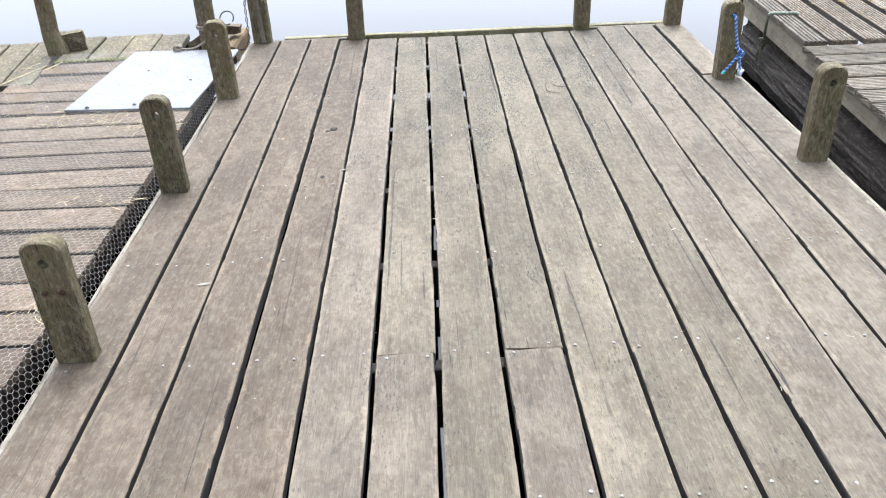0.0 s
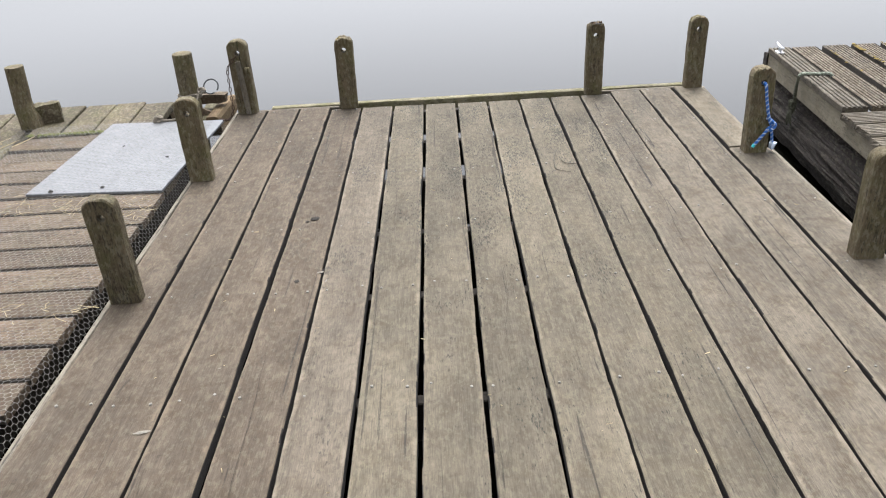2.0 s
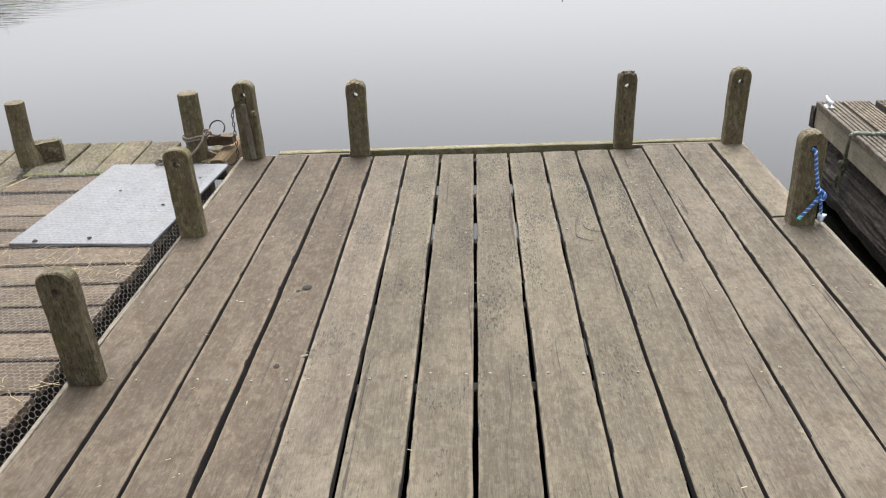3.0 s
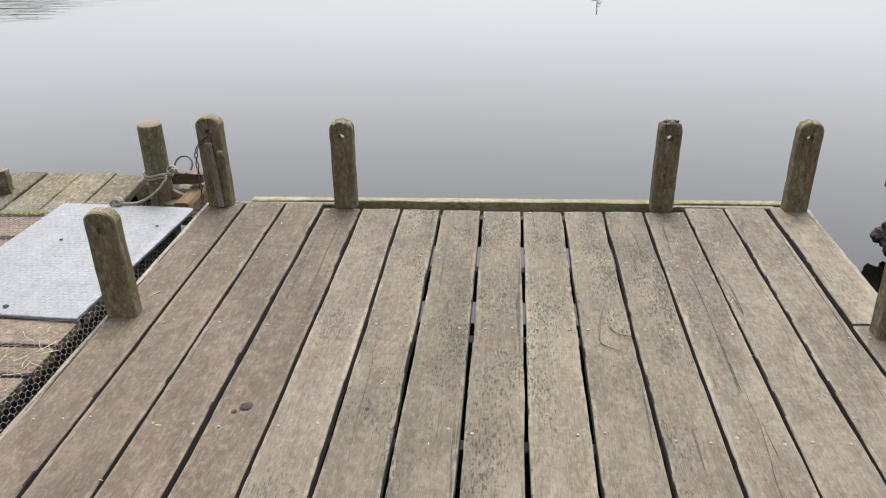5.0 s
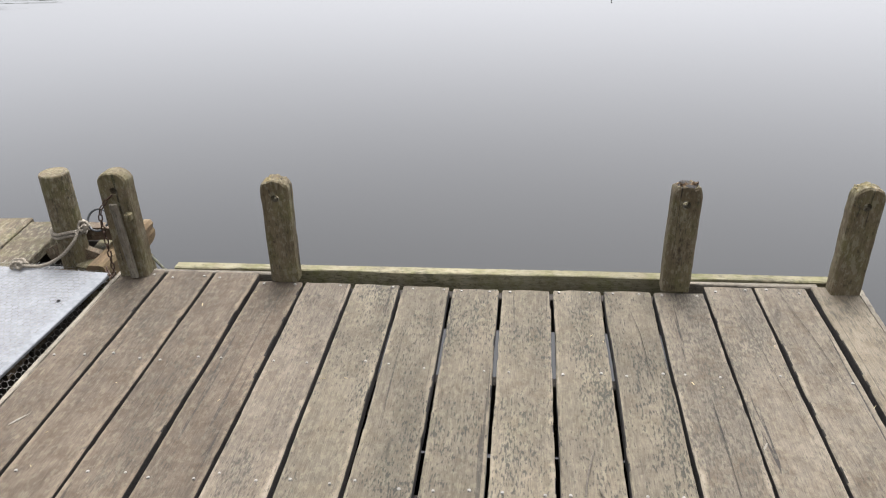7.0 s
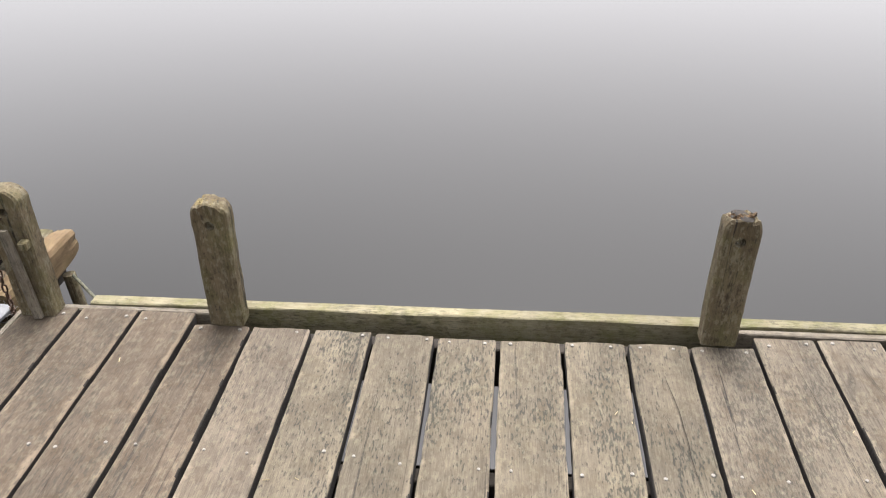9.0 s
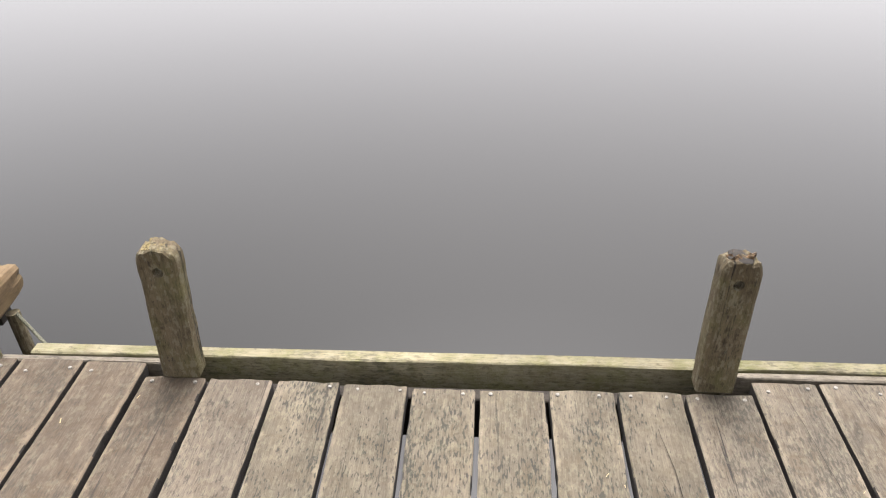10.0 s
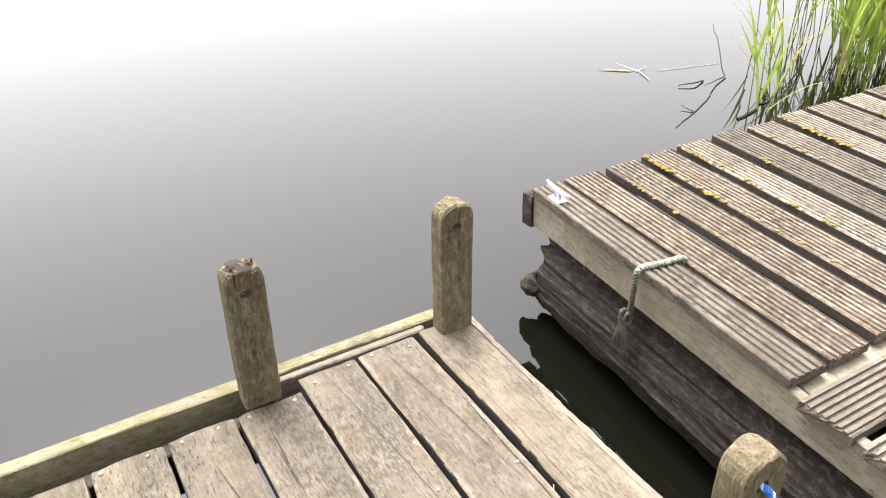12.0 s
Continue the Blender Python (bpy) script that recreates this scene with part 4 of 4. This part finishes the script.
for k, (a, b) in enumerate(zip(OFFS, OFFS[1:])):
    w = b - a - (0.022 if k == 0 else 0.042)
    y1 = 5.535 - 0.004 * k + rng.uniform(-0.012, 0.012)
    y0 = 4.268 + rng.uniform(-0.008, 0.008)
    bm = plank_bm(y1 - y0, w, 0.034, k + 100, 10, 0.001, 0.004, 5 if k == 0 else 7, shaded_sides=k > 0)
    part("board", bm, (GROOVE_BROWN if k in (1, 2, 3) else GROOVE_WOOD, SHADE_AND_DIRT), right_jetty, at=pose(2.046 + a + w / 2, y0, RIGHT + rng.uniform(-0.003, 0.003), rng.uniform(-0.15, 0.15), rng.uniform(-0.4, 0.4), RT))
for k in range(34):
    yc = 4.135 - 0.190 * k
    left = 2.03 + (yc - 4.2) * SLOPE + 0.012 * wobble(k * 2.1, 0, 0)
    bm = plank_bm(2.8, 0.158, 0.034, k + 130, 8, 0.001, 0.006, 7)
    part("board", bm, (GROOVE_WOOD_X, SHADE_AND_DIRT), right_jetty, at=pose(left - 0.01, yc, RIGHT - 0.012 + rng.uniform(-0.004, 0.004), 0, 0, -90) @ pose(0, 0, 0))
bm = plank_bm(7.6, 0.034, 0.118, 31, 50, 0.001, 0.004)
part("fascia", bm, FASCIA_WOOD, right_jetty, "pale timber fascia board", at=pose(2.066 + 0.083, 5.552, RIGHT - 0.0365, 0, 0, 180 + RT))
part("end_fascia", plank_bm(2.6, 0.034, 0.118, 33, 20, 0.001, 0.003), FASCIA_WOOD, right_jetty, at=pose(2.172, 5.512, RIGHT - 0.0385, 0, 0, -91))
part("corner_post", box_bm(-0.028, 0.028, -0.028, 0.028, -0.085, 0.05, 0, 0.008, 3), LOG_WOOD, right_jetty, "dark end-grain corner", at=pose(2.150, 5.556, 0.0))
part("cross_bearer", box_bm(2.10, 4.7, 4.20, 4.30, RIGHT - 0.14, RIGHT - 0.048, 0.004), FASCIA_WOOD, right_jetty)
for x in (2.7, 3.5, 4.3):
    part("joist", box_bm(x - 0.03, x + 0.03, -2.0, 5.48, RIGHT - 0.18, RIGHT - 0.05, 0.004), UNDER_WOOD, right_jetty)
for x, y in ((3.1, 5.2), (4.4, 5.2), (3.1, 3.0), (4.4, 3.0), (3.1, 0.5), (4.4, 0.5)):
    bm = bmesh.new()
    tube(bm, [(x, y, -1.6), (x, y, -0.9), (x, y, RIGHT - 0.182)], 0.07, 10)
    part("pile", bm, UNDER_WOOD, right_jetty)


def timber_log():
    """A great dark squared log, split and rounded by water, that carries the jetty's edge."""
    ob = empty("timber_log", pose(2.216, 5.455, -0.275, 0, 0, RT), "huge dark split driftwood log under the jetty edge", "log")
    bm = bmesh.new()
    rings = []
    n = 150
    for k in range(171):
        y = -7.4 * (k / 170) ** 1.7
        ring = []
        for i in range(n):
            t = 2 * math.pi * i / n
            c, q = math.cos(t), math.sin(t)
            sq = 1 / max(abs(c), abs(q)) ** 0.72
            sweep = 0.35 * math.sin(y * 1.7 + 0.4)
            j = 1 + 0.11 * wobble(c * 2.4, y * 0.9, q * 2.4) + 0.06 * wobble(c * 9, y * 1.5, q * 9 + sweep) + 0.045 * wobble(c * 22, y * 5.5, q * 22 + sweep * 3) + 0.04 * wobble(c * 58, y * 5.0, q * 58 + sweep * 7) + 0.05 * wobble(c * 7, y * 7.0, q * 7)
            if k < 6:
                j *= (0.62, 0.80, 0.90, 0.95, 0.98, 1.0)[k] + 0.14 * wobble(c * 4, 5, q * 4)
            ring.append((0.120 * c * sq * j + 0.05 * max(0.0, -q - 0.3) + 0.09 * max(0.0, q - 0.25), y + (0.09 * wobble(c * 4, 0, q * 4) if k < 4 else 0), 0.158 * q * sq * j))
        rings.append(ring)
    loft(bm, rings)
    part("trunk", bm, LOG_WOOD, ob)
    bm = bmesh.new()
    rings = []
    for k in range(220):
        y = 0.01 - 0.021 * k
        r = 0.020 + 0.026 * abs(wobble(y * 7.0, 2.0, 0.0)) + 0.012 * wobble(y * 23.0, 4.0, 1.0)
        cx, cz = -0.035 + 0.03 * wobble(y * 5, 8, 3), 0.165 + 0.024 * wobble(y * 9, 1, 6)
        rings.append([(cx + r * math.cos(t) * (1 + 0.5 * wobble(math.cos(t) * 2, y * 14, math.sin(t) * 2)), y, cz + 1.2 * r * math.sin(t) * (1 + 0.5 * wobble(math.cos(t) * 2, y * 12, math.sin(t) * 2 + 5))) for t in (2 * math.pi * i / 14 for i in range(14))])
    loft(bm, rings)
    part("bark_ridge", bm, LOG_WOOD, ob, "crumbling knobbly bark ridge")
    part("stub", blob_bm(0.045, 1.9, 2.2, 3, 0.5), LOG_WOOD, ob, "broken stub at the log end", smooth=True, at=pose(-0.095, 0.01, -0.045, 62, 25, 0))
    return ob


timber_log()


def horn_cleat():
    ob = empty("cleat", pose(2.150, 5.405, RIGHT + 0.002, 0, 0, 84), "small galvanised horn cleat screwed to the jetty edge", "cleat")
    part("base", box_bm(-0.035, 0.035, -0.022, 0.022, 0.0, 0.008, 0.003), STEEL, ob)
    for x in (-0.016, 0.016):
        bm = bmesh.new()
        tube(bm, [(x, 0, 0.007), (x * 0.9, 0, 0.032)], 0.007, 8)
        part("leg", bm, STEEL, ob)
    bm = bmesh.new()
    tube(bm, [(-0.078, 0, 0.048), (-0.05, 0, 0.041), (0, 0, 0.036), (0.05, 0, 0.041), (0.078, 0, 0.048)], 0.009, 8, [0.6, 0.9, 1.1, 0.9, 0.6])
    part("horn", bm, STEEL, ob)


horn_cleat()
edge_rope = empty("edge_rope", pose(0, 0, 0), "pale green mouldering rope looped over the jetty edge", "rope")
part("loop", rope_bm(spline([(2.255, 4.845, 0.05), (2.235, 4.846, 0.095), (2.16, 4.856, 0.0975), (2.085, 4.872, 0.0975), (2.062, 4.875, 0.085)], 6), 0.0105), ROPE_GREEN, edge_rope)
part("hanging_part", rope_bm(spline([(2.062, 4.875, 0.085), (2.055, 4.872, 0.03), (2.058, 4.88, -0.05), (2.075, 4.895, -0.10), (2.062, 4.905, -0.16)], 6), 0.0105), ROPE_DARK, edge_rope, "dark slimy hanging end")
for k in range(13):
    bm = bmesh.new()
    tube(bm, spline([(2.058, 4.900, -0.12), (2.046 + 0.008 * rng.uniform(-1, 1), 4.900 + 0.004 * (k - 6), -0.165), (2.050 + 0.010 * rng.uniform(-1, 1), 4.900 + 0.006 * (k - 6), -0.20 - 0.05 * rng.random())], 5), 0.0032, 5)
    part("frayed_yarn", bm, ROPE_DARK, edge_rope)
part("knot", rope_bm([(2.052 + 0.012 * math.cos(t * 1.5), 4.893 + 0.015 * math.sin(t * 1.1), -0.10 + 0.026 * math.sin(t * 2.1)) for t in (k * 0.4 for k in range(26))], 0.007), ROPE_DARK, edge_rope)


def lichen():
    bm = bmesh.new()
    spots = []
    for k, middle, spread, count in ((2, 5.28, 0.05, 9), (2, 5.05, 0.10, 5), (3, 5.47, 0.05, 26), (3, 5.36, 0.04, 22), (3, 5.14, 0.03, 12), (3, 4.75, 0.08, 5), (4, 5.46, 0.06, 24), (4, 5.32, 0.04, 10), (4, 5.12, 0.03, 8), (4, 4.92, 0.03, 9), (4, 4.76, 0.02, 7), (5, 5.2, 0.03, 6), (6, 5.3, 0.10, 8), (7, 5.33, 0.07, 34), (7, 5.18, 0.03, 14), (9, 5.2, 0.12, 24)):
        spots += [(k, rng.gauss(middle, spread)) for _ in range(count)]
    for k, y in spots:
        x = 2.046 + OFFS[k] + (y - 4.268) * SLOPE + rng.gauss(0.004, 0.006)
        tuft = blob_bm(rng.uniform(0.004, 0.011), 0.3, y, 1, 1.1)
        tuft.transform(Matrix.Translation((x, min(y, 5.52), RIGHT + 0.0015)))
        me = bpy.data.meshes.new("tuft")
        tuft.to_mesh(me)
        tuft.free()
        bm.from_mesh(me)
        bpy.data.meshes.remove(me)
    return single("lichen", bm, LICHEN, Matrix(), "bright yellow lichen on the decking board edges", "lichen", kind="stuff")


lichen()


# ---- reeds, floating branches, far trees ----
def leaf(bm, base, way, length, width, droop, segs=6):
    side = way.cross(Vector((0, 0, 1)))
    side = side.normalized() if side.length > 1e-4 else Vector((1, 0, 0))
    prev, p, d = None, base.copy(), way.normalized()
    for k in range(segs + 1):
        f = k / segs
        w = width * (0.55 + 1.2 * f if f < 0.3 else 0.91) * (1 - max(0.0, f - 0.25) / 0.75) ** 0.8 + 0.0006
        mid = p - d.cross(side) * w * 0.25
        ring = [bm.verts.new(p - side * w), bm.verts.new(mid), bm.verts.new(p + side * w)]
        if prev:
            bm.faces.new((prev[0], prev[1], ring[1], ring[0]))
            bm.faces.new((prev[1], prev[2], ring[2], ring[1]))
        prev = ring
        d = (d + Vector((0, 0, -droop)) * (f + 0.15)).normalized()
        p = p + d * (length / segs)


bm = bmesh.new()
for k in range(9):
    leaf(bm, Vector((0.004 * k - 0.016, 0.003 * (k % 3), 0.0)), Vector((0.5 * math.cos(k * 2.1), 0.5 * math.sin(k * 2.1), 0.8)), 0.05 + 0.006 * (k % 4), 0.0018, 0.12, 4)
single("grass_tuft", bm, REED, pose(-1.392, 2.90, -0.012), "tiny green grass tuft at the deck edge", "grass")


def reed_clump(name_seed, spots, label):
    r = random.Random(name_seed)
    ob = empty("reed_clump", pose(0, 0, 0), label, "reeds", "reeds beside the jetty", "stuff")
    green, dry = bmesh.new(), bmesh.new()
    for x, y, count, spread, tall in spots:
        for _ in range(count):
            bx, by = x + r.gauss(0, spread), y + r.gauss(0, spread * 0.7)
            if by < 5.72 and bx < 5.0:
                continue
            h = tall * r.uniform(0.65, 1.15)
            tilt = Vector((r.gauss(0, 0.10), r.gauss(0, 0.10), 1)).normalized()
            base = Vector((bx, by, WATER - 0.15))
            pts = [base + tilt * h * f + Vector((0.03 * math.sin(3 * f + bx * 9), 0.03 * math.cos(3 * f + by * 9), 0)) * f for f in (0, 0.3, 0.6, 0.85)]
            tube(green if r.random() < 0.72 else dry, pts, 0.0042, 4, [1, 0.9, 0.7, 0.4])
            for k in range(r.randint(3, 6)):
                f = 0.22 + 0.6 * r.random()
                a = r.uniform(0, 6.28)
                way = (tilt * r.uniform(0.9, 1.9) + Vector((math.cos(a), math.sin(a), 0)) * r.uniform(0.25, 0.75))
                leaf(green if r.random() < 0.88 else dry, base + tilt * h * f, way, r.uniform(0.28, 0.62), r.uniform(0.008, 0.016), r.uniform(0.08, 0.32))
    part("leaves", green, REED, ob)
    part("dry_stalks", dry, REED_DRY, ob, "yellowing reed stalks")
    return ob


reed_clump(3, [(4.50, 6.45, 3, 0.05, 0.8), (4.85, 6.60, 3, 0.07, 0.9)], "sparse fresh green reeds rising from the water")
reed_clump(4, [(5.34, 6.45, 10, 0.12, 1.2), (5.65, 6.52, 30, 0.20, 1.35), (6.0, 6.6, 36, 0.24, 1.5)], "dense bright green reed bed beside the jetty")
reed_clump(5, [(6.4, 6.5, 40, 0.3, 1.6), (6.9, 6.2, 40, 0.35, 1.6), (6.2, 7.2, 40, 0.35, 1.6), (7.4, 6.8, 30, 0.4, 1.7)], "tall bright green reed bed by the bank")


def floating_branch(points, radius, label, mat=None):
    bm = bmesh.new()
    pts = spline(points, 5)
    pts = [p + Vector((0.012 * wobble(p.x * 14, p.y * 14, 0), 0.012 * wobble(p.y * 14, p.x * 14, 5), 0)) for p in pts]
    tube(bm, pts, radius, 5, [1 - 0.6 * k / len(pts) for k in range(len(pts))])
    return single("floating_branch", bm, mat or WET_TWIG, Matrix(), label, "branch", "branches in the water")


W = WATER
floating_branch([(4.88, 7.03, W - 0.01), (5.0, 7.2, W + 0.09), (5.09, 7.33, W + 0.17), (5.15, 7.44, W + 0.24)], 0.0045, "thin dark twig rising from the water")
floating_branch([(4.88, 7.02, W + 0.003), (4.66, 6.92, W + 0.004), (4.44, 6.78, W + 0.004), (4.24, 6.68, W + 0.004), (4.10, 6.62, W + 0.003), (3.96, 6.56, W + 0.003)], 0.0048, "wet black crooked branch floating on the water")
floating_branch([(4.70, 7.06, W + 0.006), (4.60, 7.03, W + 0.02), (4.48, 7.08, W + 0.012)], 0.007, "short wet twig floating on the water")
floating_branch([(4.24, 6.68, W + 0.003), (4.22, 6.78, W + 0.02)], 0.004, "short wet twig spur on the water")
floating_branch([(4.37, 6.45, W + 0.003), (4.55, 6.48, W + 0.006), (4.66, 6.54, W + 0.006), (4.78, 6.56, W + 0.004), (4.86, 6.70, W + 0.03)], 0.011, "wet black stick among the reeds")
floating_branch([(1.30, 13.0, W + 0.003), (1.34, 13.4, W + 0.006), (1.38, 13.8, W + 0.006), (1.44, 14.4, W + 0.01), (1.60, 15.5, W + 0.01)], 0.007, "distant dark branch lying in the open water")
shoots = random.Random(12)
for k in range(7):
    y, side, reach = 13.7 + 0.26 * k + shoots.uniform(-0.08, 0.08), shoots.choice((-1, 1)), shoots.uniform(0.05, 0.12)
    x = 1.38 + 0.09 * (y - 13.8)
    floating_branch([(x, y, W + 0.01), (x + side * reach * 0.6, y + 0.12, W + 0.03), (x + side * reach, y + shoots.uniform(0.1, 0.4), W + 0.012)], 0.006, "leafy side shoot of a drowned branch", TWIG)


def floating_leaf(base, way, length, width, mat, label):
    bm = bmesh.new()
    leaf(bm, Vector(base), Vector(way), length, width, 0.0, 8)
    ob = single("floating_leaf", bm, mat, Matrix(), label, "leaf", "reed leaves on the water")
    thick = ob.modifiers.new("thick", "SOLIDIFY")
    thick.thickness = 0.002


floating_leaf((4.44, 7.50, W + 0.006), (-0.9, 0.9, 0.02), 0.24, 0.013, REED_DRY, "olive green reed leaf floating on the water")
floating_leaf((4.48, 7.47, W + 0.006), (-0.25, 1.0, 0.08), 0.20, 0.003, PALE_LEAF, "bleached white reed leaf floating on the water")
floating_leaf((4.48, 7.46, W + 0.006), (-0.35, -0.9, 0.02), 0.20, 0.005, PALE_LEAF, "bleached white reed leaf floating on the water")
floating_leaf((4.46, 7.47, W + 0.006), (0.9, 0.25, 0.02), 0.12, 0.004, PALE_LEAF, "bleached white reed leaf floating on the water")
floating_leaf((4.60, 7.40, W + 0.005), (0.9, -0.25, 0.0), 0.50, 0.0015, PALE_LEAF, "thin pale reed stem floating on the water")


def tree(x, y, h, seed):
    r = random.Random(seed)
    ob = empty("tree", pose(x, y, 0.1), "leafy dark green bankside tree far across the water", "tree", "trees on the far bank")
    bm = bmesh.new()
    tube(bm, [(0, 0, -0.3), (0.1, 0, h * 0.25), (0.05, 0.1, h * 0.5), (0, 0, h * 0.85)], h * 0.03, 8, [1.2, 0.9, 0.6, 0.2])
    tips = []
    for k in range(14):
        a, z = r.uniform(0, 6.28), h * r.uniform(0.12, 0.7)
        l = h * r.uniform(0.18, 0.36)
        tip = Vector((l * math.cos(a), l * math.sin(a), z + l * 0.55))
        tube(bm, [(0.03, 0.03, z), tuple(tip * 0.5 + Vector((0, 0, z * 0.5))), tuple(tip)], h * 0.011, 5, [1, 0.7, 0.3])
        tips.append(tip)
    part("trunk", bm, BARK, ob)
    bm = bmesh.new()
    for k in range(2600):
        t = tips[k % 14] if k % 5 else Vector((0, 0, h * r.uniform(0.5, 0.95)))
        p = t + Vector((r.gauss(0, 1), r.gauss(0, 1), r.gauss(0, 0.8))) * h * 0.085
        n = Vector((r.gauss(0, 1), r.gauss(0, 1), r.gauss(0, 1))).normalized()
        u = n.orthogonal().normalized() * r.uniform(0.06, 0.14)
        v = n.cross(u) * 0.6
        bm.faces.new([bm.verts.new(p + q) for q in (-u, v, u, -v)])
    part("crown", bm, LEAVES, ob)


for k, (x, y, h) in enumerate(((-27.0, 49, 3.9), (-27.5, 46, 4.7), (-28.5, 42, 5.0), (-28, 38, 5.4), (-29, 34, 5.7), (-29.5, 30, 6.0), (-28.5, 53, 3.4))):
    tree(x, y, h, 50 + k)
